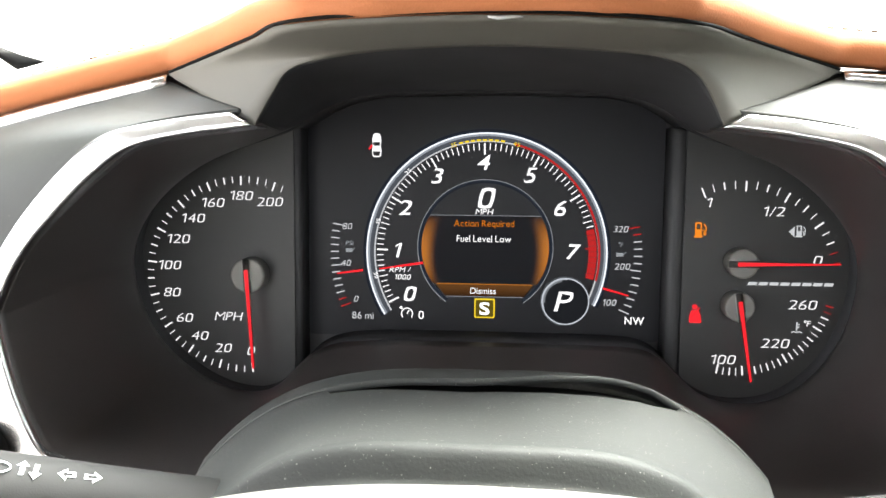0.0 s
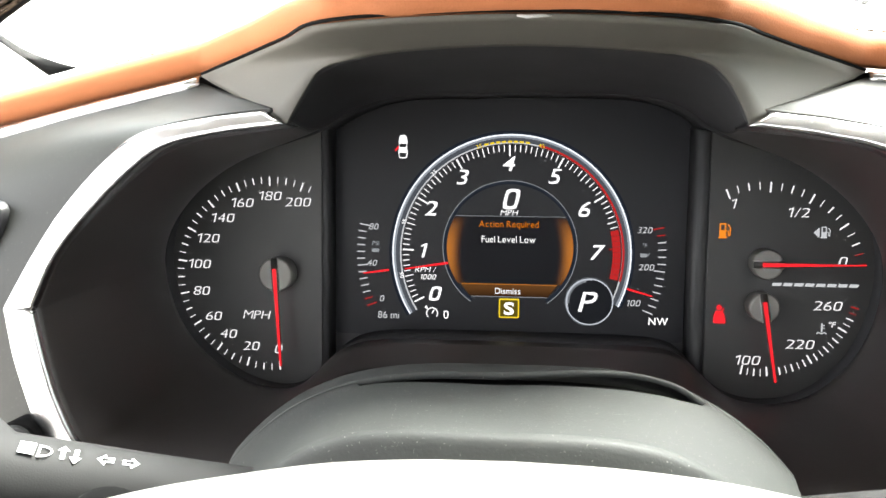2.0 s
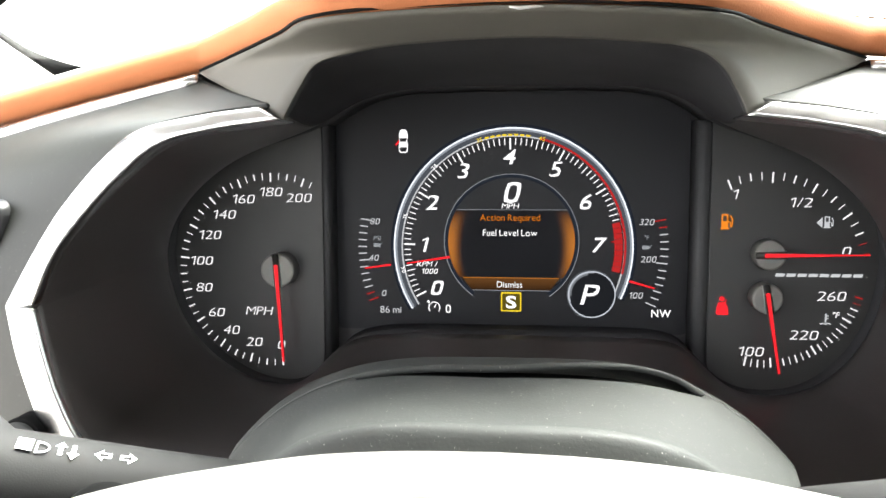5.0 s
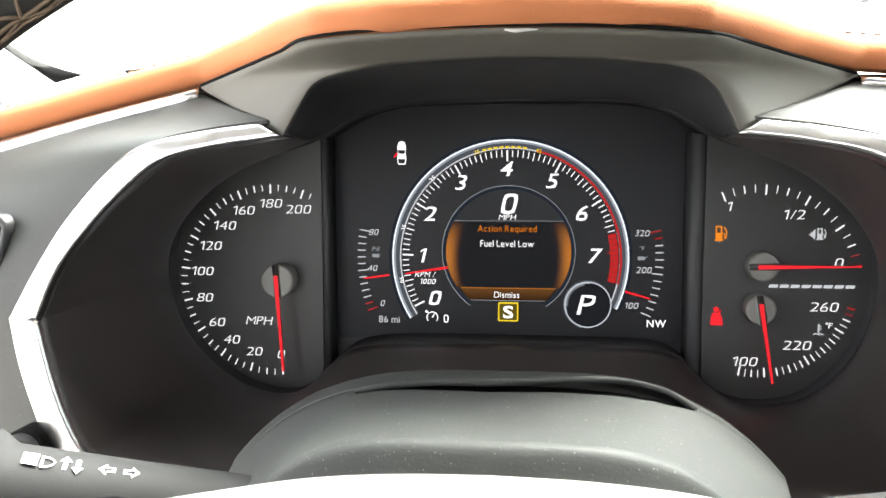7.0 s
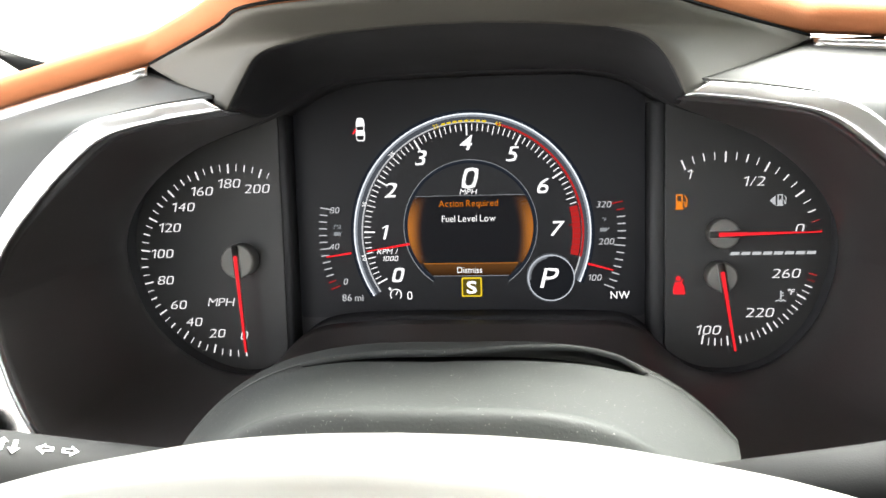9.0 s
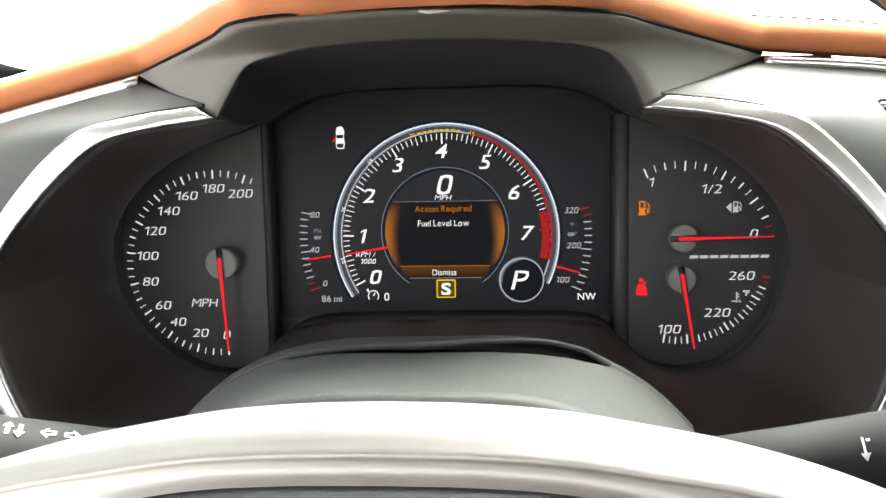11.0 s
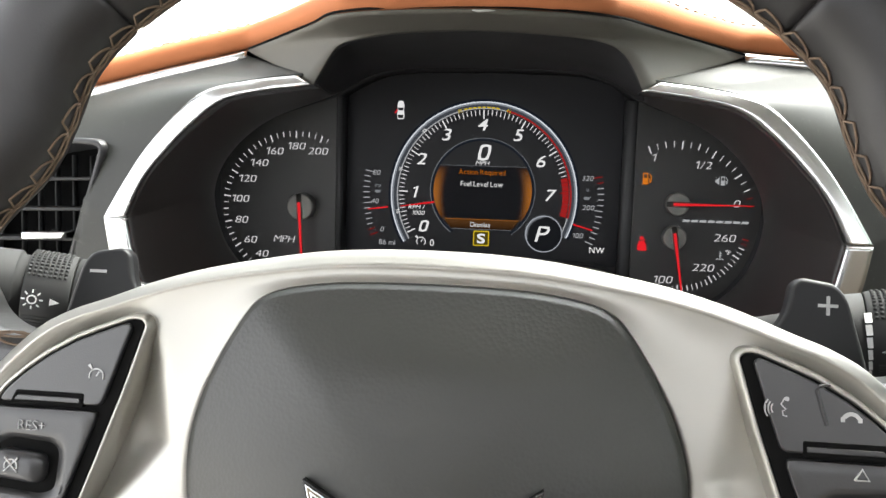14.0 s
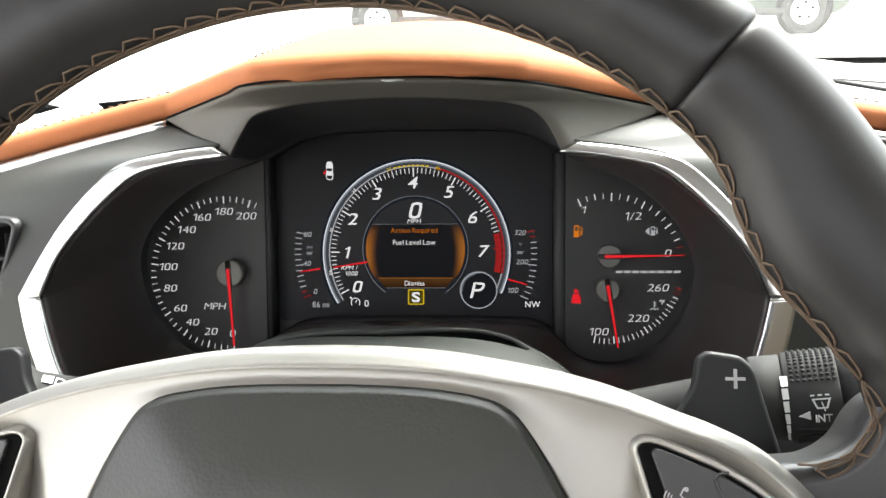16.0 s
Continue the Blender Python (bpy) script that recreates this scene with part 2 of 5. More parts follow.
def glyph(char, size, bold, thick):
    """One letter of the built-in font as points and faces."""
    if char == "1":
        h, w = 0.70 * size, (0.088 + 2 * bold) * size
        ring = [(0.24 * size - w, 0), (0.24 * size, 0), (0.24 * size, h), (0.25 * size - w, h), (0, h - 0.10 * size), (0, h - 0.19 * size), (0.24 * size - w, h - 0.10 * size)]
        n = len(ring)
        pts = [Vector((a, b, d)) for d in (thick, -thick) for a, b in ring]
        return pts, [tuple(range(n)), tuple(range(2 * n - 1, n - 1, -1))] + [(k, k + n, (k + 1) % n + n, (k + 1) % n) for k in range(n)]
    cu = bpy.data.curves.new("letter", "FONT")
    cu.body, cu.size, cu.extrude, cu.offset, cu.resolution_u = char, size, thick, bold * size, 4
    ob = new("letter", cu)
    bpy.context.view_layer.update()
    me = bpy.data.meshes.new_from_object(ob.evaluated_get(bpy.context.evaluated_depsgraph_get()))
    bpy.data.objects.remove(ob)
    bpy.data.curves.remove(cu)
    pts, faces = [v.co.copy() for v in me.vertices], [tuple(f.vertices) for f in me.polygons]
    bpy.data.meshes.remove(me)
    return pts, faces


GLYPHS = {}


def lettering(body, x, z, y, size, wide=1.0, shear=0.0, bold=0.0, turn=0.0, thick=0.0002, square=None):
    """Letters of the built-in font with squared-off bowls, centred at x, z on a face that looks towards the driver."""
    square = (0.55 if shear else 0.35) if square is None else square
    bm = bmesh.new()
    pen, placed = 0.0, []
    for char in body:
        if char == " ":
            pen += 0.26 * size
            continue
        key = (char, size, bold, thick)
        if key not in GLYPHS:
            GLYPHS[key] = glyph(*key)
        pts, faces = GLYPHS[key]
        x0, x1 = min(p.x for p in pts), max(p.x for p in pts)
        lead = max(0.0, 0.30 * size - (x1 - x0)) if char == "1" else 0.0
        pen += lead
        y0, y1 = min(p.y for p in pts), max(p.y for p in pts)
        out = []
        for p in pts:
            u, v = (2 * p.x - x0 - x1) / max(1e-9, x1 - x0), (2 * p.y - y0 - y1) / max(1e-9, y1 - y0)
            r, m = math.hypot(u, v), max(abs(u), abs(v), 1e-6)
            k = (max(m, min(r, 1.0)) / m) ** (0 if char == "1" else square)
            px, py = (u * k * (x1 - x0) + x1 - x0) / 2, (v * k * (y1 - y0) + y0 + y1) / 2
            out.append((pen + px, py, p.z))
        placed.append((out, faces))
        pen += x1 - x0 + 0.11 * size + 0.4 * lead
    pen -= 0.11 * size
    low, high = min(q[1] for o, _ in placed for q in o), max(q[1] for o, _ in placed for q in o)
    mid = (low + high) / 2
    c, s = math.cos(radians(turn)), math.sin(radians(turn))
    for out, faces in placed:
        verts = []
        for px, py, pz in out:
            b = py - mid
            a = (px - pen / 2) * wide + shear * b
            verts.append(bm.verts.new((x + a * c - b * s, y - pz, z + a * s + b * c)))
        for f in faces:
            bm.faces.new([verts[k] for k in f])
    bmesh.ops.remove_doubles(bm, verts=bm.verts, dist=1e-7)
    return bm


def needle(x, z, ang, r0, r1, w0, w1, y, depth=0.0012):
    c, s = math.cos(radians(ang)), math.sin(radians(ang))
    q = [(r0, -w0), (r1, -w1), (r1, w1), (r0, w0)]
    return plate([(x + a * c - b * s, z + a * s + b * c) for a, b in q], y, y + depth)


def tick(parent, material, x, z, ang, r0, r1, w, y, name="tick"):
    return part(name, needle(x, z, ang, r0, r1, w / 2, w / 2, y, 0.0003), material, parent, smooth=False)


# ---- the surroundings ----
def setting(name, bm, material, label, m=Matrix.Identity(4), smooth=False):
    me = bpy.data.meshes.new(name)
    bmesh.ops.recalc_face_normals(bm, faces=bm.faces)
    bm.to_mesh(me)
    bm.free()
    me.materials.append(material)
    for p in me.polygons:
        p.use_smooth = smooth
    ob = new(name, me)
    ob.matrix_world = m
    return tagged(ob, label, name.split("_")[0], kind="structure")


setting("ground", box(-400, -400, -0.3, 400, 400, 0), M_GROUND, "pale sunlit concrete parking lot")
setting("floor", box(-0.75, -1.02, 0.18, 1.55, 0.75, 0.24), M_CARPET, "black carpeted car floor")
# unseen; its height and left end are set for the light on the wheel
setting("wall_rear", box(-0.32, -1.12, 0.24, 1.55, -1.02, 1.12), M_CABIN, "unseen tan panel behind the seats, cut to shape the light")
setting("wall_right", box(1.5, -1.02, 0.24, 1.58, 0.75, 0.80), M_CABIN, "tan leather passenger door panel below the window")
setting("wall_left", box(-0.75, -1.02, 0.24, -0.68, 0.75, 0.36), M_CARPET, "black sill of the open driver door")
setting("wall_front", box(-0.68, 0.70, 0.24, 1.5, 0.76, 0.70), M_CARPET, "black bulkhead under the dashboard")


def car_wheel(car, x, y, r=0.38, side=-1):
    tyre = part("tyre", tube([(x + 0.29 * math.cos(a * math.tau / 40), y, r + 0.29 * math.sin(a * math.tau / 40)) for a in range(40)], 0.1, 12, closed=True), M_TYRE, car)
    rim = part("rim", plate(disc(x, r, 0.235, 32), y - 0.09, y + 0.09, 0.02), M_ALLOY, tyre, "pale alloy rim with five lug nuts")
    for k in range(5):
        a = k * math.tau / 5 + 0.3
        part("lug_hole", plate(disc(x + 0.13 * math.cos(a), r + 0.13 * math.sin(a), 0.025, 10), y - 0.1, y - 0.08), M_GAP, rim)


def parked_car(name, x0, x1, y, wheels, material, label):
    car = thing(name, ((x0 + x1) / 2, y, 0), label, "car", Matrix.Identity(4))
    w = x1 - x0
    side = [(x0, 0.45), (x0 + 0.02 * w, 0.95), (x0 + 0.2 * w, 1.05), (x0 + 0.3 * w, 1.65), (x0 + 0.85 * w, 1.7), (x0 + 0.98 * w, 1.1), (x1, 0.5), (x1 - 0.05 * w, 0.3), (x0 + 0.05 * w, 0.3)]
    part("body", plate(rounded(side, 0.15), y, y + 1.8, 0.06), material, car)
    glass = [(x0 + 0.25 * w, 1.1), (x0 + 0.32 * w, 1.55), (x0 + 0.82 * w, 1.6), (x0 + 0.92 * w, 1.12)]
    part("side_window", plate(rounded(glass, 0.06), y - 0.004, y + 0.02), M_WINDOW, car)
    part("sill_trim", box(x0 + 0.12 * w, y - 0.02, 0.3, x1 - 0.12 * w, y + 0.05, 0.42), M_TYRE, car)
    for xw in wheels:
        part("wheel_arch", plate(disc(xw, 0.42, 0.46, 32), y - 0.003, y + 0.03), M_GAP, car)
        car_wheel(car, xw, y + 0.06)


parked_car("parked_suv", 1.1, 5.75, 14.3, (2.1, 4.97), M_PAINT, "dark green sport utility car parked across the lot")
parked_car("parked_sedan", -3.1, 0.75, 14.6, (-2.2, -0.1), M_PAINT2, "silver car parked across the lot")

# windscreen and pillar
glass = bpy.data.materials.new("windscreen_glass")
glass.use_nodes = True
gt = glass.node_tree
gt.nodes.remove(gt.nodes["Principled BSDF"])
g_mix, g_tr, g_gl, g_fr = (gt.nodes.new(k) for k in ("ShaderNodeMixShader", "ShaderNodeBsdfTransparent", "ShaderNodeBsdfGlossy", "ShaderNodeFresnel"))
g_fr.inputs["IOR"].default_value = 1.4
g_gl.inputs["Roughness"].default_value = 0.02
g_tr.inputs["Color"].default_value = (0.88, 0.92, 0.9, 1)
gt.links.new(g_fr.outputs[0], g_mix.inputs[0])
gt.links.new(g_tr.outputs[0], g_mix.inputs[1])
gt.links.new(g_gl.outputs[0], g_mix.inputs[2])
# translucent haze mixed into the glass to imitate veiling glare
g_veil, g_veil_mix = gt.nodes.new("ShaderNodeBsdfTranslucent"), gt.nodes.new("ShaderNodeMixShader")
g_veil.inputs["Color"].default_value = (0.9, 0.9, 0.85, 1)
g_veil_mix.inputs[0].default_value = 0.03
gt.links.new(g_mix.outputs[0], g_veil_mix.inputs[1])
gt.links.new(g_veil.outputs[0], g_veil_mix.inputs[2])
gt.links.new(g_veil_mix.outputs[0], gt.nodes["Material Output"].inputs["Surface"])


# unseen pane added to cut the light from the right
tint = bpy.data.materials.new("side_dimming_glass")
tint.use_nodes = True
tn, tl = tint.node_tree.nodes, tint.node_tree.links
tn.remove(tn["Principled BSDF"])
t_mix, t_tr, t_gl, t_fr = (tn.new(k) for k in ("ShaderNodeMixShader", "ShaderNodeBsdfTransparent", "ShaderNodeBsdfGlossy", "ShaderNodeFresnel"))
t_tr.inputs["Color"].default_value = (0.46, 0.50, 0.47, 1)
t_gl.inputs["Roughness"].default_value = 0.02
tl.new(t_fr.outputs[0], t_mix.inputs[0])
tl.new(t_tr.outputs[0], t_mix.inputs[1])
tl.new(t_gl.outputs[0], t_mix.inputs[2])
tl.new(t_mix.outputs[0], tn["Material Output"].inputs["Surface"])
setting("window_right", box(1.525, -1.05, 0.80, 1.530, 0.75, 1.42), tint, "unseen tinted pane added to dim the passenger side")


def screen_point(s, t):
    """A place on the windscreen: s from the driver's side (0) to the other (1), t from its foot (0) to its top (1)."""
    x = -0.42 + 1.64 * s
    bow = 1 - (2 * s - 1) ** 2
    foot = Vector((x, 0.30 + 0.28 * bow, 0.118 + 0.079 * bow))
    head = Vector((x + (s - 0.5) * 0.36, -0.34 + 0.12 * bow, 0.48 + 0.06 * bow))
    return foot.lerp(head, t)


ws = thing("windshield", screen_point(0.5, 0), "raked windshield glass with a haze film added for glare", "windshield")
tagged(ws, kind="structure")
pane = part("pane", grid([[screen_point(s / 24, t / 8) for s in range(25)] for t in range(9)]), glass, ws, sort=False)
corner_top = spline([(-0.3920, 0.2911, 0.1291), (-0.4099, 0.2844, 0.1341), (-0.4287, 0.2720, 0.1427), (-0.4415, 0.2529, 0.1557), (-0.4507, 0.2242, 0.1718)], 24)
corner_low = np.vstack([spline([(-0.3920, 0.2911, 0.1289), (-0.4119, 0.2815, 0.1210)], 9)[:-1], spline([(-0.4119, 0.2815, 0.1210), (-0.4289, 0.2701, 0.1357), (-0.4405, 0.2510, 0.1498), (-0.4497, 0.2223, 0.1660)], 16)])
part("frit_corner", grid([[Vector(p) for p in corner_top], [Vector(p) for p in corner_low]]), M_FRIT, ws, "black printed corner of the glass", shell=0.002)
part("frit_foot", grid([[screen_point(s / 30, t) + Vector((0, -0.004, 0.001)) for s in range(1, 31)] for t in (0, 0.015)]), M_FRIT, ws, shell=0.002)
pillar = thing("pillar_trim", screen_point(0, 0), "charcoal cloth-covered windshield pillar trim", "pillar")
tagged(pillar, kind="structure")
part("cover", tube([Vector((-0.515, 0.30, 0.02)).lerp(Vector((-0.525, 0.20, 0.19)), t / 4) for t in range(4)] + [Vector((-0.525, 0.20, 0.19)).lerp(Vector((-0.66, -0.36, 0.50)), t / 8) for t in range(9)], 0.062, 16), M_PILLAR, pillar)

# roof behind the windscreen's upper edge
head = [D @ screen_point(k / 24, 1.0) for k in range(25)]
setting("ceiling", grid([[p + Vector((0, 0.01, 0.02)) for p in head], [p + Vector((0, -0.06, 0.0)) for p in head], [Vector((p.x, -0.55, 1.42)) for p in head], [Vector((p.x, -1.1, 1.40)) for p in head],
                         [Vector((p.x, -1.1, 1.44)) for p in head], [Vector((p.x, -0.55, 1.47)) for p in head], [p + Vector((0, 0.01, 0.03)) for p in head]]), M_LINER, "grey cloth car roof lining", smooth=True)

# ---- dashboard ----
XC = 0.006
UPPER = [(0.082, 0.0575), (0.107, 0.0545), (0.128, 0.0495), (0.143, 0.0390), (0.159, 0.0235), (0.173, 0.0065), (0.183, -0.0140)]
LOWER = [(0.183, -0.0140), (0.1785, -0.0350), (0.1733, -0.0520), (0.1663, -0.0660), (0.157, -0.0720)]
UPPER_OUT = [(0.090, 0.0622), (0.116, 0.0592), (0.139, 0.0540), (0.1540, 0.0432), (0.1720, 0.0238), (0.1855, 0.0045), (0.1967, -0.0140)]
LOWER_OUT = [(0.1967, -0.0140), (0.1935, -0.0330), (0.188, -0.0520), (0.183, -0.0660), (0.175, -0.0790)]


def half(pts, side):
    return [(0.003 + side * u, z) for u, z in pts]


VISOR_IN = [(-0.078, -0.124, 0.0575), (-0.071, -0.124, 0.0695), (-0.065, -0.126, 0.0765), (-0.054, -0.130, 0.0797), (-0.033, -0.135, 0.0825), (0.006, -0.138, 0.0838),
            (0.043, -0.135, 0.0825), (0.066, -0.130, 0.0795), (0.076, -0.126, 0.0745), (0.082, -0.124, 0.0660), (0.0855, -0.124, 0.0580)]
VISOR_OUT = [(-0.133, -0.066, 0.0810), (-0.100, -0.102, 0.0845), (-0.076, -0.132, 0.0862), (-0.058, -0.160, 0.0862), (-0.030, -0.170, 0.0868), (0.010, -0.173, 0.0870),
             (0.045, -0.170, 0.0862), (0.070, -0.160, 0.0852), (0.088, -0.132, 0.0858), (0.112, -0.100, 0.0850), (0.147, -0.058, 0.0830)]

VENT_HOLE = [tuple(p) for p in rounded([(-0.200, 0.0235), (-0.214, 0.0245), (-0.238, 0.0210), (-0.262, 0.0120), (-0.285, 0.001), (-0.290, -0.050), (-0.2265, -0.050), (-0.2215, -0.038), (-0.2145, -0.018), (-0.206, 0.006)], 0.004)]


def inside(p, poly):
    hit = False
    for (x0, z0), (x1, z1) in zip(poly, np.roll(poly, -1, 0)):
        if (z0 > p.z) != (z1 > p.z) and p.x < (x1 - x0) * (p.z - z0) / (z1 - z0) + x0:
            hit = not hit
    return hit


VENT_HOLE_CENTRE = [tuple(p) for p in rounded([(0.1825, 0.0570), (0.2000, 0.0560), (0.2350, 0.0470), (0.2550, 0.0250), (0.2480, 0.0020), (0.2200, 0.0020), (0.2080, 0.0215), (0.1890, 0.0450)], 0.003)]


dash = thing("dashboard", (XC, 0.1, -0.1), "grey soft-touch dashboard with tan leather top and silver trim strips", "dashboard")
v_in, v_out = spline(VISOR_IN, 90), spline(VISOR_OUT, 90)
rows = []
for k in range(9):
    t = k / 8
    rows.append([Vector(a).lerp(Vector(b), t) for a, b in zip(v_in, v_out)])
rows.append([Vector(b) + Vector((0, 0.01, 0.003)) for b in v_out])
visor = part("visor", grid(rows), M_VISOR, dash, "satin dark grey instrument visor", shell=0.0008, offset=1)
# black bar stands in for the shade in the gap under the leather
part("visor_gap_line", tube([Vector(b) + Vector((0, -0.0006, 0.0012)) for b in v_out], 0.0006, 8), M_GAP, visor, "black bar drawn as the dark gap between visor and leather")
part("scuff", tube([(0.006, -0.1735, 0.0868), (0.009, -0.1738, 0.0863), (0.013, -0.1738, 0.0866), (0.016, -0.1735, 0.0866)], [0.0003, 0.0006, 0.0005, 0.0002], 6), M_PRINT_DIM, visor)


def leather_edge(u, side=-1):
    us = [0, 0.035, 0.060, 0.082, 0.105, 0.139, 0.19, 0.24, 0.33, 0.46, 0.7]
    ys = [-0.173, -0.170, -0.161, -0.132, -0.101, -0.064, -0.060, -0.060, -0.050, -0.030, 0.02]
    zs = [0.0880, 0.0872, 0.0868, 0.0875, 0.0865, 0.0840, 0.0730, 0.0605, 0.0430, 0.0260, 0.0]
    if side > 0:
        zs = [0.0880, 0.0872, 0.0868, 0.0875, 0.0870, 0.0858, 0.0822, 0.0738, 0.0600, 0.0450, 0.02]
    return np.interp(u, us, ys), np.interp(u, us, zs)


MID = [(0.004, -0.001), (-0.003, 0.0008), (-0.0062, 0.0040), (-0.0055, 0.0080), (-0.001, 0.0110), (0.008, 0.0142), (0.03, 0.0205), (0.09, 0.037), (0.17, 0.058), (0.23, 0.069), (0.32, 0.084), (0.47, 0.100), (0.75, 0.12)]
SIDE = [(0.004, -0.001), (-0.003, 0.0008), (-0.0055, 0.0045), (-0.005, 0.0090), (0.000, 0.0120), (0.008, 0.0145), (0.03, 0.0190), (0.09, 0.032), (0.17, 0.049), (0.23, 0.061), (0.32, 0.079), (0.42, 0.094), (0.60, 0.105)]
CENTRE_SIDE = SIDE[:7] + [(0.09, 0.034), (0.17, 0.053), (0.23, 0.071), (0.32, 0.099), (0.42, 0.115), (0.60, 0.122)]


def leather_row(x):
    u = abs(x - XC)
    y, z = leather_edge(u, 1 if x > XC else -1)
    w = min(1, max(0, (u - 0.06) / 0.06))
    w = w * w * (3 - 2 * w)
    p = spline(np.array(MID) * (1 - w) + np.array(CENTRE_SIDE if x > XC else SIDE) * w, 130)
    return [Vector((x, y + a, z + b)) for a, b in p]


xs = np.concatenate([np.linspace(-0.46, -0.17, 18), np.linspace(-0.16, 0.17, 90), np.linspace(0.18, 0.9, 40)])
def seam_at(u):
    return float(np.interp(u, [0, 0.060, 0.0621, 0.070, 0.085, 0.14, 0.24, 0.34, 0.9], [0.9, 0.9, 0.110, 0.075, 0.040, 0.020, 0.020, 0.030, 0.03]))


pad_rows = [leather_row(x) for x in xs]
pad, top_pad = grid(pad_rows), grid(pad_rows)
for bm_, keep in ((pad, False), (top_pad, True)):
    drop = [f for f in bm_.faces if (f.calc_center_median().y - leather_edge(abs(f.calc_center_median().x - XC))[0] > seam_at(abs(f.calc_center_median().x - XC))) != keep]
    bmesh.ops.delete(bm_, geom=drop, context="FACES")
part("leather_pad", pad, M_TAN, dash, "tan leather brow with stitched seams", shell=0.003, offset=1)
part("top_pad", top_pad, M_TOP, dash, "pale grey dashboard top", shell=0.003, offset=1)
# demister slot on the centre side
slot = spline([(0.285, 0.160), (0.31, 0.151), (0.36, 0.143), (0.45, 0.140), (0.52, 0.160), (0.48, 0.200), (0.40, 0.208), (0.33, 0.190), (0.285, 0.160)], 60)


def pad_depth(x, dy):
    """The place on the leather dy behind its front edge."""
    r = leather_row(x)
    y0 = r[0].y
    for a, b in zip(r[5:], r[6:]):
        if b.y >= y0 + dy:
            t = (y0 + dy - a.y) / (b.y - a.y)
            return a.lerp(b, t)
    return r[-1]


part("demister_rim", tube([pad_depth(XC + a, b) + Vector((0, 0, 0.001)) for a, b in slot], 0.0018, 6, closed=True), M_KNOB, dash, "grey rim of the demister grille")
part("demister_grille", grid([[pad_depth(XC + 0.40 + (a - 0.40) * k, 0.172 + (b - 0.172) * k) + Vector((0, 0, 0.0015)) for a, b in slot] for k in (0.02, 0.25, 0.5, 0.75, 1.0)]), M_VISOR, dash, "grey demister grille")
# stitched seams on the leather
for side in (-1, 1):
    line = [(0.34, 0.030), (0.24, 0.020), (0.14, 0.020), (0.085, 0.040), (0.070, 0.075), (0.062, 0.110)]
    line = spline(line, 110)
    for a, b in zip(line[:-1:2], line[1::2]):
        p, q = (pad_depth(XC + side * w[0], w[1]) + Vector((0, -0.0003, 0.0006)) for w in (a, b))
        part("seam_stitch", tube([p, p.lerp(q, 0.85)], 0.0005, 5), M_TAN_THREAD, dash)

for side, lab in ((-1, "driver's door side"), (1, "centre side")):
    # silver strip under the leather
    line = spline([(XC + side * u, leather_edge(u, side)[0] - 0.003, leather_edge(u, side)[1] - 0.0056) for u in (0.139, 0.19, 0.24, 0.30, 0.38, 0.5)], 50)
    prof = [(0.005, 0.0022), (-0.001, 0.0022), (-0.0024, 0.0010), (-0.0026, -0.0016), (-0.0012, -0.0028), (0.005, -0.0028)]
    part("silver_strip", grid([[Vector(p) + Vector((0, a, b * (1 + 0.5 * i / 50))) for a, b in prof] for i, p in enumerate(line)], False), M_SILVER, dash, "brushed silver strip", shell=0.0008)
    # body panel between strip and instrument frame
    top = spline([(XC + side * u, leather_edge(u, side)[0] + 0.000, leather_edge(u, side)[1] - 0.0082) for u in (0.1385, 0.16, 0.19, 0.24, 0.30, 0.38, 0.5)], 140)
    out = np.vstack([spline(half(UPPER_OUT, side), 89), spline(half(LOWER_OUT, side), 52)[1:]])
    out = 0.78 * out + 0.22 * np.vstack([spline(half(UPPER, side), 89), spline(half(LOWER, side), 52)[1:]])
    rows = []
    for k in range(49):
        t = k / 48
        row = []
        for i in range(140):
            b = Vector((out[i][0], -0.1135 - 0.002 * max(0.0, 1 - i / 10), out[i][1]))
            a = Vector(top[i])
            p = a.lerp(b, t)
            bul = math.sin(math.pi * t ** 1.7) * min(1, i / 28)
            near = max(0.0, 1 - i / 90)
            sink = (a.z - b.z) * (1 - (1 - t) ** 1.8 - t) * near ** 0.7 * min(1.0, i / 14)
            row.append(p + Vector((0, -0.0065 * bul * (1 - near), 0.002 * bul * (1 - near) - sink)))
        rows.append(row)
    panel = grid(rows)
    hole = inset2(VENT_HOLE if side < 0 else VENT_HOLE_CENTRE, -0.0015)
    bmesh.ops.delete(panel, geom=[f for f in panel.faces if inside(f.calc_center_median(), hole)], context="FACES")
    ring = [np.array(q) for q in hole]
    for v in [v for v in panel.verts if v.is_boundary]:
        p, best = np.array((v.co.x, v.co.z)), None
        for q0, q1 in zip(ring, ring[1:] + ring[:1]):
            e = q1 - q0
            near = q0 + e * min(1, max(0, float((p - q0) @ e) / float(e @ e)))
            gap = float(np.linalg.norm(p - near))
            best = (gap, near) if best is None or gap < best[0] else best
        if best[0] < 0.006 and (-0.30 < v.co.x < -0.19 if side < 0 else 0.178 < v.co.x < 0.26):
            v.co.x, v.co.z = best[1]
    part("side_panel", panel, M_DASH, dash, "dark grey soft-touch panel with fine dust", shell=0.003, offset=-side)

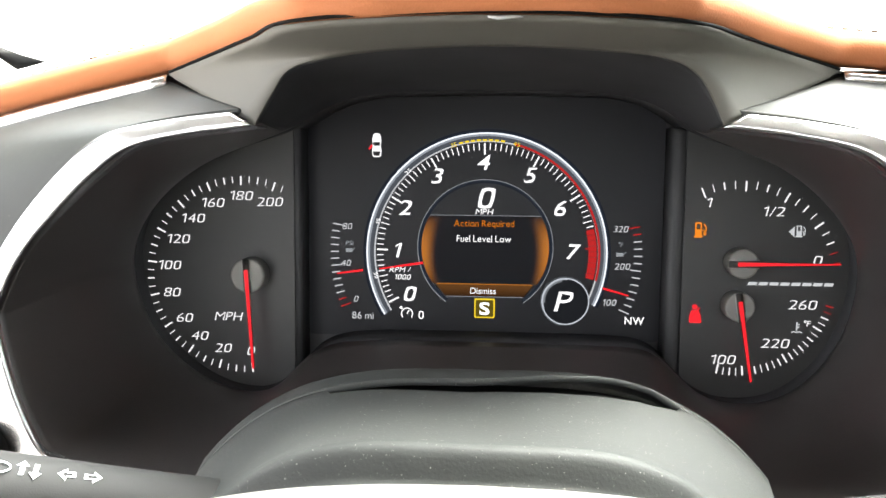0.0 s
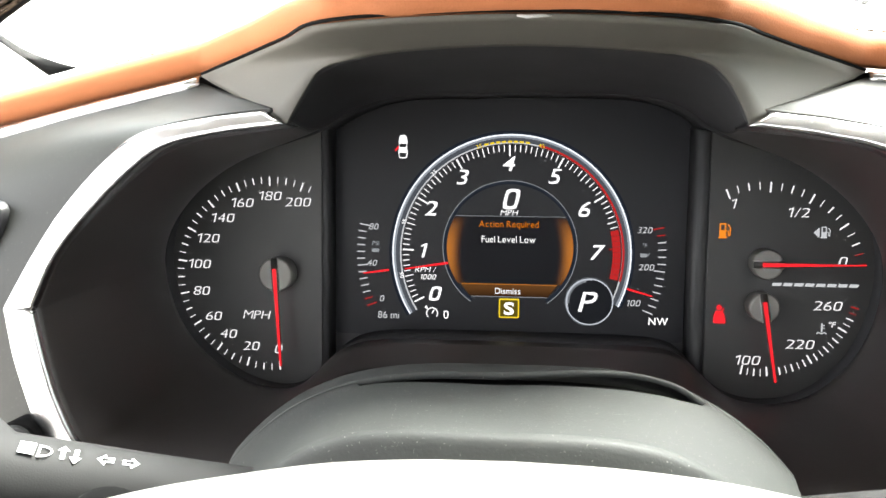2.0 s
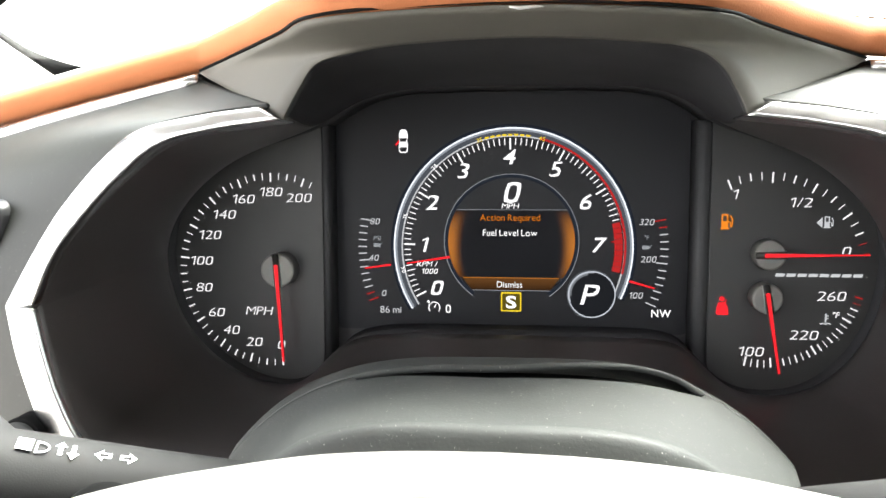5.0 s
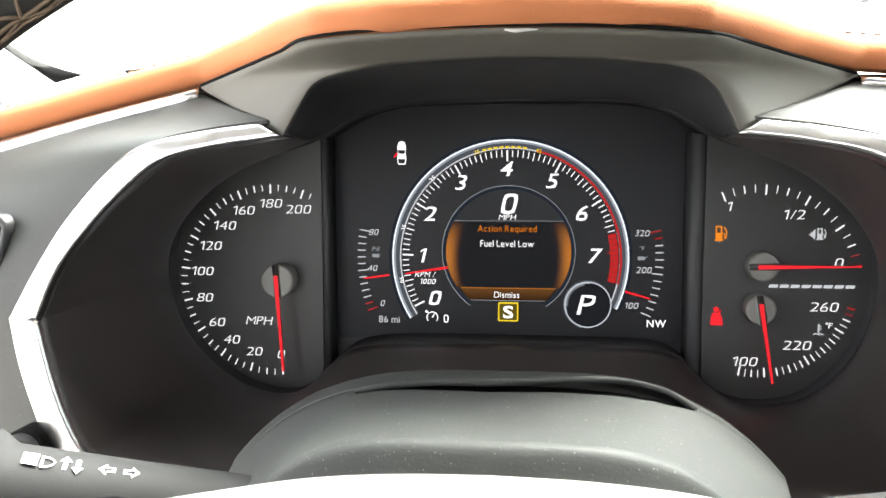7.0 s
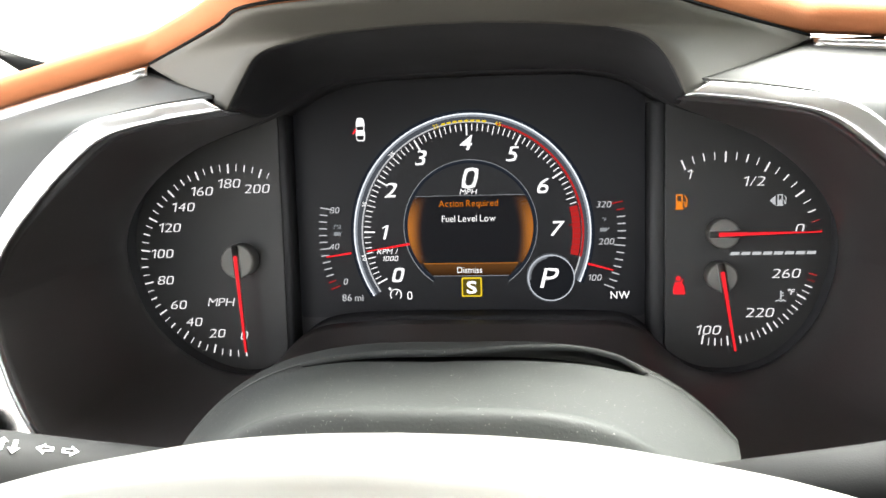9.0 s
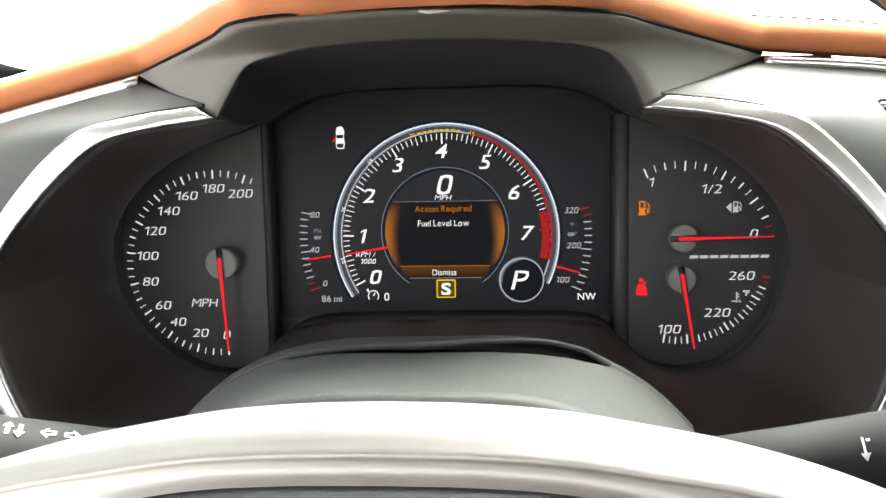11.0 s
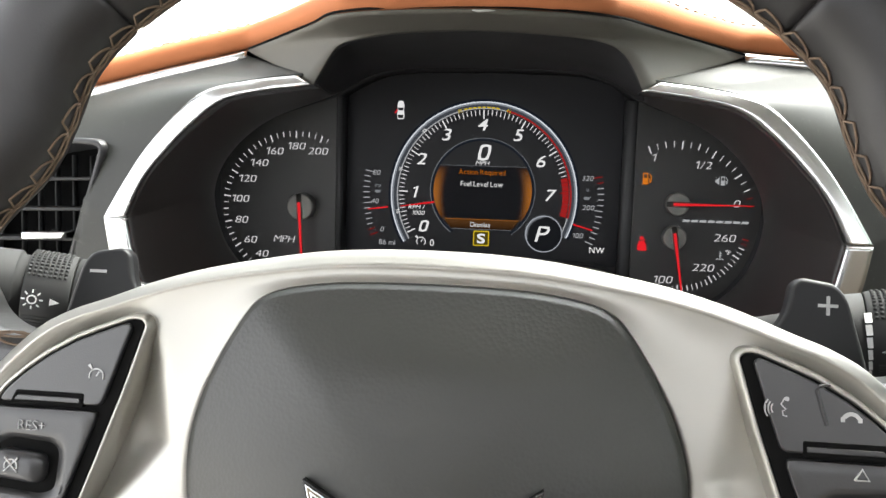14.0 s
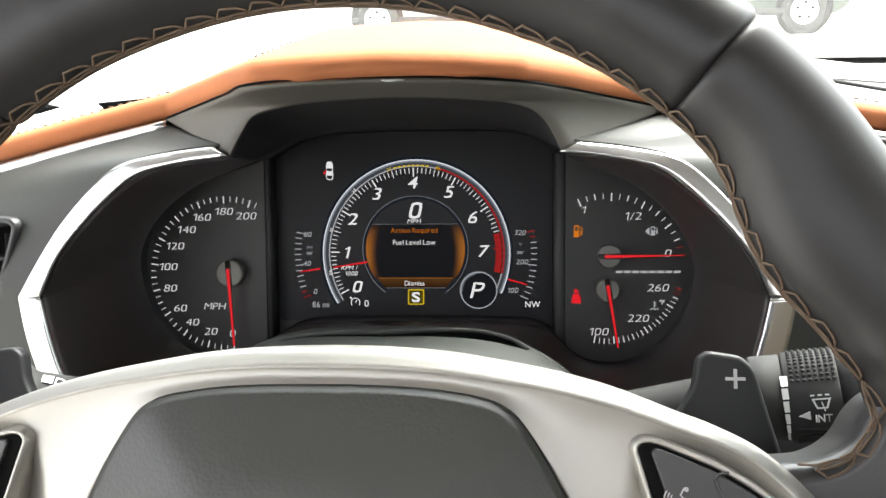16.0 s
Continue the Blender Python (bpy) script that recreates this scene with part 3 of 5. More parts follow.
# ---- instrument cluster ----
cluster = thing("instrument_cluster", (XC, 0.0, -0.05), "sports car instrument cluster with analog dials and lit screen", "instruments")
BACK_BOTTOM = [(-0.171, -0.006), (-0.163, -0.034), (-0.147, -0.0535), (-0.127, -0.0655), (-0.108, -0.0685), (-0.098, -0.0650), (-0.088, -0.0530), (-0.076, -0.0440), (-0.053, -0.041), (0.002, -0.0405), (0.067, -0.0410),
               (0.082, -0.043), (0.091, -0.052), (0.104, -0.0640), (0.121, -0.0670), (0.142, -0.0625), (0.162, -0.043), (0.172, -0.017)]
BACK_TOP = [(0.174, 0.006), (0.164, 0.030), (0.142, 0.046), (0.118, 0.053), (0.100, 0.056), (0.090, 0.064), (0.070, 0.0755), (0.006, 0.078), (-0.060, 0.0755), (-0.084, 0.064), (-0.096, 0.056), (-0.115, 0.053), (-0.140, 0.046), (-0.162, 0.028), (-0.170, 0.010)]
front_loop = ([(x, y, z) for x, y, z in spline(VISOR_IN, 60)]
              + [(x, -0.122, z) for x, z in spline(half(UPPER, 1), 40)[2:]] + [(x, -0.122, z) for x, z in spline(half(LOWER, 1), 25)[1:]]
              + [tuple(p) for p in spline([(0.163, -0.122, -0.0720), (XC + 0.12, -0.132, -0.079), (XC, -0.14, -0.082), (XC - 0.12, -0.132, -0.079), (-0.157, -0.122, -0.0720)], 50)[1:-1]]
              + [(x, -0.122, z) for x, z in spline(half(LOWER, -1), 25)[::-1]] + [(x, -0.122, z) for x, z in spline(half(UPPER, -1), 40)[::-1][1:-2]])
back_loop = [(x, -0.026, z) for x, z in spline(BACK_BOTTOM + BACK_TOP + [BACK_BOTTOM[0]], 240)[:-1]]


def by_angle(loop, n):
    p = np.array(loop, float)
    a = np.unwrap(np.arctan2(p[:, 2] - 0.004, p[:, 0] - XC))
    if a[-1] < a[0]:
        p, a = p[::-1], a[::-1]
    o = np.argsort(a % math.tau)
    p, a = p[o], (a % math.tau)[o]
    at = np.arange(n) / n * math.tau
    return np.stack([np.interp(at, a, p[:, k], period=math.tau) for k in range(3)], 1)


N = 360
fl, bl = by_angle(front_loop, N), by_angle(back_loop, N)


def soften(p, sigma):
    """Evens out a closed curve."""
    m = int(3 * sigma)
    k = np.exp(-0.5 * (np.arange(-m, m + 1) / sigma) ** 2)
    k /= k.sum()
    q = np.vstack([p[-m:], p, p[:m]])
    return np.stack([np.convolve(q[:, c], k, "valid") for c in range(p.shape[1])], 1)


low_front = ([(x, -0.122, z) for x, z in half(LOWER, -1)]
             + [(XC - 0.12, -0.132, -0.079), (XC, -0.14, -0.082), (XC + 0.12, -0.132, -0.079)]
             + [(x, -0.122, z) for x, z in half(LOWER, 1)[::-1]])
low_front = spline(low_front, 300)
low_back = spline([(x, -0.026, z) for x, z in BACK_BOTTOM], 300)
front_all = np.vstack([low_front, fl[[i % N for i in range(-3, 184)]]])
back_all = np.vstack([low_back, bl[[i % N for i in range(-3, 184)]]])
back_all = soften(back_all, 5)
soft_all = soften(back_all, 20)
front_all = np.vstack([front_all[:8], soften(front_all, 1.5)[8:290], front_all[290:]])
tuck = soften(np.array([[0.0]] * 310 + [[1.0]] * 167 + [[0.0]] * 10), 6)
front_all = front_all + tuck * np.array([[0.0, 0.0035, 0.0006]])
blend = soften(np.array([[2.6]] * 300 + [[4.0]] * 187), 12)[:, 0]
rows = []
for t in np.linspace(0, 1, 25):
    rows.append([Vector(f).lerp(Vector(g).lerp(Vector(b), t ** e), t) for f, g, b, e in zip(front_all, soft_all, back_all, blend)])
rows.append([Vector(b) + Vector((0, 0.028, 0)) for b in back_all])
under = [i for i in range(300, 486) if front_all[i][2] > 0.0585 and -0.0785 < front_all[i][0] < 0.0860]
c0, c1 = under[0], under[-1]
lining, cowl = grid([r[c0:c1 + 1] for r in rows[:-1]]), grid([r[c1:] + r[:c0 + 1] for r in rows[:-1]])
part("cowl_lip", grid(rows[-2:], True), M_HOOD, cluster, "black lip round the dials", shell=0.001, offset=-1)
part("hood_lining", lining, M_HOOD, cluster, "matt black lining under the visor", shell=0.002, offset=-1)
part("cowl", cowl, M_COWL, cluster, "dark brown-grey cowl lining the dial opening", shell=0.002, offset=-1)
part("backplate", plate(rect(-0.19, -0.08, 0.20, 0.09), 0.0022, 0.010), M_FACE, cluster, smooth=False)

# silver frames at both ends of the cluster
for side in (-1, 1):
    frame_part = []
    for inner, outer, n in ((UPPER, UPPER_OUT, 60), (LOWER, LOWER_OUT, 36)):
        a, b = spline(half(inner, side), n), spline(half(outer, side), n)
        rows = []
        for w, y in ((0.0, -0.104), (0.0, -0.1222), (0.025, -0.1233), (0.06, -0.1238), (0.30, -0.1231), (0.55, -0.1223), (0.80, -0.1214), (0.95, -0.1208), (0.985, -0.1202), (1.0, -0.1190), (1.0, -0.110)):
            rows.append([(p[0] * (1 - w) + q[0] * w, y - (0.0022 * max(0, 1 - i / 10) if n == 60 else 0), p[1] * (1 - w) + q[1] * w) for i, (p, q) in enumerate(zip(a, b))])
        frame_part.append(grid(rows))
    part("silver_frame", merge(*frame_part), M_SILVER, cluster, "polished satin silver frame of the dial opening", shell=0.0006, offset=0, smooth=True)

# dial plates
YD = -0.016
left_dial = [(-0.094, 0.054), (-0.094, -0.052)] + [tuple(p) for p in spline([(-0.099, -0.0585), (-0.108, -0.0625), (-0.125, -0.0600), (-0.145, -0.0505), (-0.162, -0.033), (-0.1695, -0.008), (-0.166, 0.014), (-0.154, 0.032), (-0.136, 0.042), (-0.115, 0.0455)], 40)]
right_dial = [(0.097, 0.054), (0.112, 0.0455)] + [tuple(p) for p in spline([(0.133, 0.0435), (0.155, 0.032), (0.169, 0.014), (0.1725, -0.006), (0.168, -0.028), (0.156, -0.0465), (0.139, -0.0580), (0.121, -0.0620), (0.105, -0.0590)], 40)] + [(0.097, -0.0520)]
speedo = part("speedometer", plate([(min(x, -0.0925), z) for x, z in inset2(left_dial, -0.008)], YD, 0.004, 0.0004), M_DIAL, cluster, "charcoal speedometer dial with white numerals")
fuel = part("fuel_and_temperature_dial", plate([(max(x, 0.0955), z) for x, z in inset2(right_dial, -0.008)], YD, 0.004, 0.0004), M_DIAL, cluster, "charcoal fuel and coolant dial with white numerals")
YT = YD - 0.0005
HX, HZ = -0.1184, -0.0118
for k in range(42):
    v = k * 5
    ang = -85.2 - 1.0225 * v
    big = v % 20 == 0
    ten = v % 10 == 0
    tick(speedo, G_DIAL, HX, HZ, ang, 0.0446 if big else 0.0458, 0.0491, 0.00078 if big else (0.00062 if ten else 0.00036), YT)
SPEEDS = [("0", -0.1150, -0.0500), ("20", -0.1292, -0.0488), ("40", -0.1412, -0.0428), ("60", -0.1488, -0.0338), ("80", -0.1550, -0.0210), ("100", -0.1562, -0.0072),
          ("120", -0.1514, 0.0060), ("140", -0.1436, 0.0164), ("160", -0.1334, 0.0242), ("180", -0.1190, 0.0278), ("200", -0.1044, 0.0248)]
for body, x, z in SPEEDS:
    part("numeral", lettering(body, x, z, YT, 0.0064, 1.36, 0.22, -0.012), G_DIAL, speedo)
part("unit_lettering", lettering("MPH", -0.1262, -0.0326, YT, 0.0062, 1.22, 0.24, -0.012), G_DIAL, speedo)


def pointer(dial, x, z, ang, length, rc=0.0070, y=YD, tip=1.0):
    cap = part("hub_cap", plate(disc(x, z, rc), y - 0.010, y, 0.001), M_HUB, dial, "grey round hub cap")
    part("slot_edge", needle(x, z, ang, -rc * 0.97, rc * 0.97, 0.0020, 0.0020, y - 0.0104, 0.003), M_SLOT, cap, "paler edge of the needle slot")
    part("hub_slot", needle(x, z, ang, -rc * 0.97, rc * 0.97, 0.0015, 0.0015, y - 0.0108, 0.003), M_DASH, cap)
    part("needle_edge", needle(x, z, ang, -0.003, length, 0.0012, 0.00055 * tip, y - 0.0111, 0.0010), M_NEEDLE, dial, smooth=False)
    part("needle", needle(x, z, ang, -0.003, length, 0.00078, 0.00042 * tip, y - 0.0115, 0.0014), G_RED, dial, "glowing red needle", smooth=False)


pointer(speedo, HX + 0.0048, HZ + 0.001, -86.5, 0.0455, 0.0084)

PX, PZ = 0.1212, -0.0100
for k in range(17):
    ang = 112.7 - 6.33 * k
    big = k in (0, 4, 8, 12)
    tick(fuel, G_RED_DIM if k >= 15 else G_DIAL, PX, PZ, ang, 0.0425 if big else 0.0437, 0.0474, 0.00078 if big else (0.00062 if k % 2 == 0 else 0.00036), YT)
for k in range(23):
    ang = -100.3 + 3.85 * k
    big = k in (0, 4, 11, 18)
    tick(fuel, G_RED_DIM if k >= 21 else G_DIAL, PX, PZ + 0.0005, ang, 0.0416 if big else 0.0426, 0.0462, 0.00078 if big else (0.00062 if k % 2 == 0 else 0.00036), YT)
for body, x, z in (("1", 0.1064, 0.0270), ("1/2", 0.1362, 0.0232), ("0", 0.1575, 0.0004), ("260", 0.1518, -0.0208), ("220", 0.1400, -0.0396), ("100", 0.1158, -0.0480)):
    part("numeral", lettering(body, x, z, YT, 0.0064, 1.36, 0.22, -0.012), G_DIAL, fuel)
part("unit_lettering", lettering("°F", 0.1540, -0.0296, YT, 0.0036, 1.1, 0.2, 0.01), G_DIAL, fuel)
# maker's wordmark as plain slanted bars
for k in range(8):
    x = 0.1258 + k * 0.0050
    part("wordmark_bar", plate([(x, -0.0118), (x + 0.0040, -0.0118), (x + 0.0045, -0.0103), (x + 0.0005, -0.0103)], YT, YD), G_DIM, fuel, smooth=False)


def pump(parent, x, z, s, m, y):
    b = [plate(rect(x - 0.5 * s, z - 0.62 * s, x + 0.18 * s, z - 0.5 * s), y, y + 0.0004), plate(rect(x - 0.42 * s, z - 0.5 * s, x + 0.1 * s, z + 0.05 * s), y, y + 0.0004),
         plate(rect(x - 0.42 * s, z + 0.05 * s, x - 0.32 * s, z + 0.55 * s), y, y + 0.0004), plate(rect(x, z + 0.05 * s, x + 0.1 * s, z + 0.55 * s), y, y + 0.0004),
         plate(rect(x - 0.42 * s, z + 0.5 * s, x + 0.1 * s, z + 0.62 * s), y, y + 0.0004),
         tube([(x + 0.1 * s, y, z), (x + 0.28 * s, y, z - 0.02 * s), (x + 0.28 * s, y, z - 0.4 * s), (x + 0.4 * s, y, z - 0.42 * s), (x + 0.45 * s, y, z + 0.2 * s), (x + 0.25 * s, y, z + 0.5 * s)], 0.05 * s, 5)]
    part("pump_symbol", merge(*b), m, parent, "lit fuel pump symbol", smooth=False)


pump(fuel, 0.1030, 0.0140, 0.0058, G_ORANGE, YT)
pump(fuel, 0.1490, 0.0140, 0.0044, G_DIM, YT)
part("arrow_symbol", plate([(0.1436, 0.0138), (0.1462, 0.0162), (0.1462, 0.0114)], YT, YD), G_DIM, fuel, smooth=False)
# seat belt warning
part("seat_belt_symbol", merge(plate(disc(0.1018, -0.0228, 0.0012, 14), YT, YD), plate([(0.0995, -0.0305), (0.1050, -0.0305), (0.1046, -0.0270), (0.1034, -0.0246), (0.1003, -0.0246), (0.0994, -0.0272)], YT, YD),
                               tube([(0.0992, YT, -0.0295), (0.1040, YT - 0.0002, -0.0232)], 0.0003, 5)), G_RED, fuel, "lit red seat belt warning symbol", smooth=False)
part("coolant_symbol", merge(plate(rect(0.1492, -0.0335, 0.1498, -0.0292), YT, YD), plate(rect(0.1498, -0.0305, 0.1508, -0.0300), YT, YD), plate(rect(0.1498, -0.0318, 0.1508, -0.0313), YT, YD),
                             tube([(0.1470, YT, -0.0342), (0.1482, YT, -0.0336), (0.1494, YT, -0.0342), (0.1506, YT, -0.0336), (0.1518, YT, -0.0342)], 0.0003, 5)), G_DIM, fuel, smooth=False)
pointer(fuel, 0.1212, -0.0008, 0.8, 0.0428, tip=0.45)
pointer(fuel, 0.1205, -0.0212, -80.5, 0.0352)

# ---- central screen ----
screen = part("screen", plate(rounded(rect(-0.0892, -0.0440, 0.0882, 0.0770), 0.003), 0.0, 0.003), M_SCREEN, cluster, "black glossy display screen")
for x0, x1 in ((-0.0975, -0.0897), (0.0887, 0.0965)):
    part("screen_pillar", plate(rect(x0, -0.072, x1, 0.062), -0.0145, 0.003, 0.0034), M_FACE, cluster)
TX, TZ = 0.0012, -0.0008
YS = -0.0008
part("tach_ring", arc_band(TX, TZ, 0.0598, 0.0606, -25, 212, YS), G_RING, screen, "lit silver ring of the rev counter", smooth=False)
part("tach_ring_band", arc_band(TX, TZ, 0.0588, 0.0598, -25, 212, YS), glow("lit_ring_mid", (0.7, 0.76, 0.85), 0.3), screen, smooth=False)
part("tach_ring_shade", arc_band(TX, TZ, 0.0566, 0.0588, -25, 212, YS + 0.0002), G_RING_DARK, screen, smooth=False)
part("tach_ring_edge", arc_band(TX, TZ, 0.0559, 0.0566, -25, 212, YS), G_DIM, screen, smooth=False)
part("tach_ring_night", arc_band(TX, TZ, 0.0606, 0.0622, -25, 212, YS + 0.0002), G_NIGHT, screen, smooth=False)
for k in range(76):
    v = k / 10
    ang = 207.6 - 29.1 * v
    big = k % 10 == 0
    tick(screen, G_RED_DIM if v > 6.6 else G_WHITE, TX, TZ, ang, 0.0495 if big else (0.0508 if k % 5 == 0 else 0.0518), 0.0552, 0.0008 if big else 0.00045, YS)
for k in range(9):
    part("red_zone", arc_band(TX, TZ, 0.0512, 0.0552, 14 - 3.0 * k - 2.75, 14 - 3.0 * k, YS - 0.0001, n=4), G_RED_DIM, screen, "lit red zone segment", smooth=False)
part("red_arc", arc_band(TX, TZ, 0.0559, 0.0570, -13, 76, YS - 0.0001), G_RED_DIM, screen, smooth=False)
for k in range(8):
    part("shift_light", arc_band(TX, TZ, 0.0562, 0.0572, 102 - 3.0 * k, 104.2 - 3.0 * k, YS - 0.0002, n=4), G_YELLOW, screen, smooth=False)
for body, ang in (("35", 107), ("45", 75), ("25", 134), ("15", 164), ("05", 192)):
    part("small_numeral", lettering(body, TX + 0.0567 * math.cos(radians(ang)), TZ + 0.0567 * math.sin(radians(ang)), YS - 0.0004, 0.0029, 1.15, 0, 0.0, ang - 90), G_YELLOW if ang in (107, 75) else G_WHITE, screen)
for body, x, z in (("0", -0.0368, -0.0218), ("1", -0.0436, 0.0004), ("2", -0.0390, 0.0220), ("3", -0.0232, 0.0380), ("4", 0.0000, 0.0450), ("5", 0.0230, 0.0388), ("6", 0.0382, 0.0226), ("7", 0.0448, 0.0010)):
    part("numeral", lettering(body, x, z, YS - 0.0004, 0.0104, 1.2, 0.25, 0.010), G_WHITE, screen)
part("unit_lettering", lettering("RPM /", -0.0420, -0.0095, YS - 0.0004, 0.0037, 1.15, 0.25, 0.0), G_WHITE, screen)
part("unit_lettering", lettering("1000", -0.0408, -0.0132, YS - 0.0004, 0.0037, 1.15, 0.25, 0.0), G_WHITE, screen)
part("rev_needle", needle(TX, TZ, 189, 0.032, 0.0545, 0.0006, 0.0003, YS - 0.0006, 0.0004), G_RED, screen, smooth=False)
IX, IZ = 0.0008, 0.0024
part("inner_ring", arc_band(IX, IZ, 0.0339, 0.0342, -55, 235, YS), G_FAINT, screen, smooth=False)
part("inner_ring_glow", arc_band(IX, IZ, 0.0322, 0.0338, -55, 235, YS + 0.0002), G_NIGHT, screen, smooth=False)
# message panel with a lit amber border, brightest at its sides
amber = glow("lit_amber_border", (0.8, 0.26, 0.02), 0.42, (0.0125, 0.0127, 0.0150))
an, al = amber.node_tree.nodes, amber.node_tree.links


def node_math(op, a, b):
    m = an.new("ShaderNodeMath")
    m.operation = op
    for k, v in enumerate((a, b)):
        if isinstance(v, (int, float)):
            m.inputs[k].default_value = v
        else:
            al.new(v, m.inputs[k])
    return m.outputs[0]


a_co, a_xyz = an.new("ShaderNodeTexCoord"), an.new("ShaderNodeSeparateXYZ")
al.new(a_co.outputs["Object"], a_xyz.inputs[0])
a_x = node_math("ADD", a_xyz.outputs[0], XC - IX)
a_z = node_math("ADD", a_xyz.outputs[2], -0.05 + 0.0010)
a_r = node_math("SQRT", node_math("ADD", node_math("MULTIPLY", a_x, a_x), node_math("MULTIPLY", node_math("MULTIPLY", a_z, a_z), 0.55)), 0)
a_ring = an.new("ShaderNodeMapRange")
a_ring.interpolation_type = "SMOOTHERSTEP"
for key, value in (("From Min", 0.0238), ("From Max", 0.0322), ("To Min", 0.0), ("To Max", 1.0)):
    a_ring.inputs[key].default_value = value
al.new(a_r, a_ring.inputs["Value"])
a_fall = node_math("SUBTRACT", 1.0, node_math("MULTIPLY", node_math("MULTIPLY", a_z, a_z), 2700))
al.new(node_math("MULTIPLY", node_math("MULTIPLY", a_ring.outputs[0], a_fall), 0.42 * LIT), an["Principled BSDF"].inputs["Emission Strength"])
panel_rows = []
for z in np.linspace(-0.0160, 0.0182, 16):
    r = math.sqrt(0.0320 ** 2 - (z - IZ) ** 2)
    panel_rows.append([(IX + r * t, YS, z) for t in np.linspace(-1, 1, 24)])
part("message_panel", grid(panel_rows), amber, screen, "dark message panel with a glowing amber border", smooth=False)
part("panel_line", plate(rect(-0.0270, 0.0183, 0.0288, 0.0185), YS, 0), G_FAINT, screen, smooth=False)
part("panel_line", plate(rect(-0.0235, -0.0164, 0.0250, -0.0161), YS, 0), G_AMBER, screen, smooth=False)
for k in range(8):
    t0, t1 = k / 8, (k + 1) / 8
    foot = [(-0.0235 + 0.0045 * t0, -0.0166 - 0.0059 * t0), (0.0250 - 0.0045 * t0, -0.0166 - 0.0059 * t0), (0.0250 - 0.0045 * t1, -0.0166 - 0.0059 * t1), (-0.0235 + 0.0045 * t1, -0.0166 - 0.0059 * t1)]
    part("panel_foot", plate(foot, YS, 0), glow("lit_brown_band", (0.50, 0.20, 0.05), 0.17 * (1 - 0.85 * t0)), screen, smooth=False)
part("panel_line", plate(rect(-0.0185, -0.0228, 0.0200, -0.0226), YS, 0), G_FAINT, screen, smooth=False)
part("reading", lettering("0", 0.0014, 0.0272, YS - 0.0004, 0.0148, 1.16, 0.22, 0.004), G_WHITE, screen)
part("unit_lettering", lettering("MPH", 0.0004, 0.0204, YS - 0.0004, 0.0038, 1.2, 0.2, 0.0), G_WHITE, screen)
part("message", lettering("Action Required", 0.0002, 0.0140, YS - 0.0004, 0.0047, 0.92), G_ORANGE_DIM, screen)
part("message", lettering("Fuel Level Low", 0.0002, 0.0068, YS - 0.0004, 0.0047, 0.92), G_WHITE, screen)
part("message", lettering("Dismiss", 0.0002, -0.0196, YS - 0.0004, 0.0044, 0.95), G_WHITE, screen)
badge = part("mode_badge", plate(rounded(rect(-0.0042, -0.0335, 0.0062, -0.0236), 0.0008), YS, 0), G_YELLOW, screen, "yellow framed drive mode badge", smooth=False)
part("badge_face", plate(rounded(rect(-0.0035, -0.0328, 0.0055, -0.0243), 0.0006), YS - 0.0002, 0), glow("lit_olive", (0.3, 0.22, 0.02), 0.25), badge, smooth=False)
part("badge_letter", lettering("S", 0.0010, -0.0286, YS - 0.0004, 0.0085, 1.35, 0, 0.03), G_WHITE, badge)
gear = part("gear_disc", plate(disc(0.0414, -0.0240, 0.0118), YS - 0.0008, 0), glow("lit_gear_face", (0.3, 0.33, 0.4), 0.02), screen, "round gear display with a white ring", smooth=False)
part("gear_ring", arc_band(0.0414, -0.0240, 0.0113, 0.0119, 0, 360, YS - 0.0012), glow("lit_gear_ring", (0.75, 0.8, 0.88), 0.5), gear, smooth=False)
part("gear_gloss", arc_band(0.0414, -0.0240, 0.0100, 0.0109, 100, 185, YS - 0.0011), glow("lit_gear_gloss", (0.7, 0.75, 0.82), 0.16), gear, "grey sheen on the gear display", smooth=False)
part("gear_gloss", arc_band(0.0414, -0.0240, 0.0109, 0.0113, 85, 200, YS - 0.0011), glow("lit_gear_gloss", (0.7, 0.75, 0.82), 0.40), gear, "grey sheen on the gear display", smooth=False)
part("gear_gloss", arc_band(0.0414, -0.0240, 0.0119, 0.0126, 40, 260, YS - 0.0010), glow("lit_gear_shade", (0.5, 0.54, 0.6), 0.10), gear, "grey sheen on the gear display", smooth=False)
part("gear_letter", lettering("P", 0.0408, -0.0240, YS - 0.0014, 0.0145, 1.2, 0.25, 0.004), G_WHITE, gear)
part("cruise_symbol", merge(arc_band(-0.0385, -0.0322, 0.0026, 0.0031, -40, 220, YS, n=24), needle(-0.0385, -0.0322, 60, 0, 0.002, 0.0003, 0.0003, YS), needle(-0.0385, -0.0322, 135, 0.0034, 0.005, 0.0003, 0.0007, YS)), G_WHITE, screen, smooth=False)
part("reading", lettering("0", -0.0312, -0.0326, YS - 0.0002, 0.0060, 1.0), G_WHITE, screen)
part("reading", lettering("86 mi", -0.0612, -0.0335, YS - 0.0002, 0.0050, 1.0), G_DIM, screen)
part("reading", lettering("NW", 0.0758, -0.0332, YS - 0.0002, 0.0052, 1.0, 0, 0.01), G_WHITE, screen)
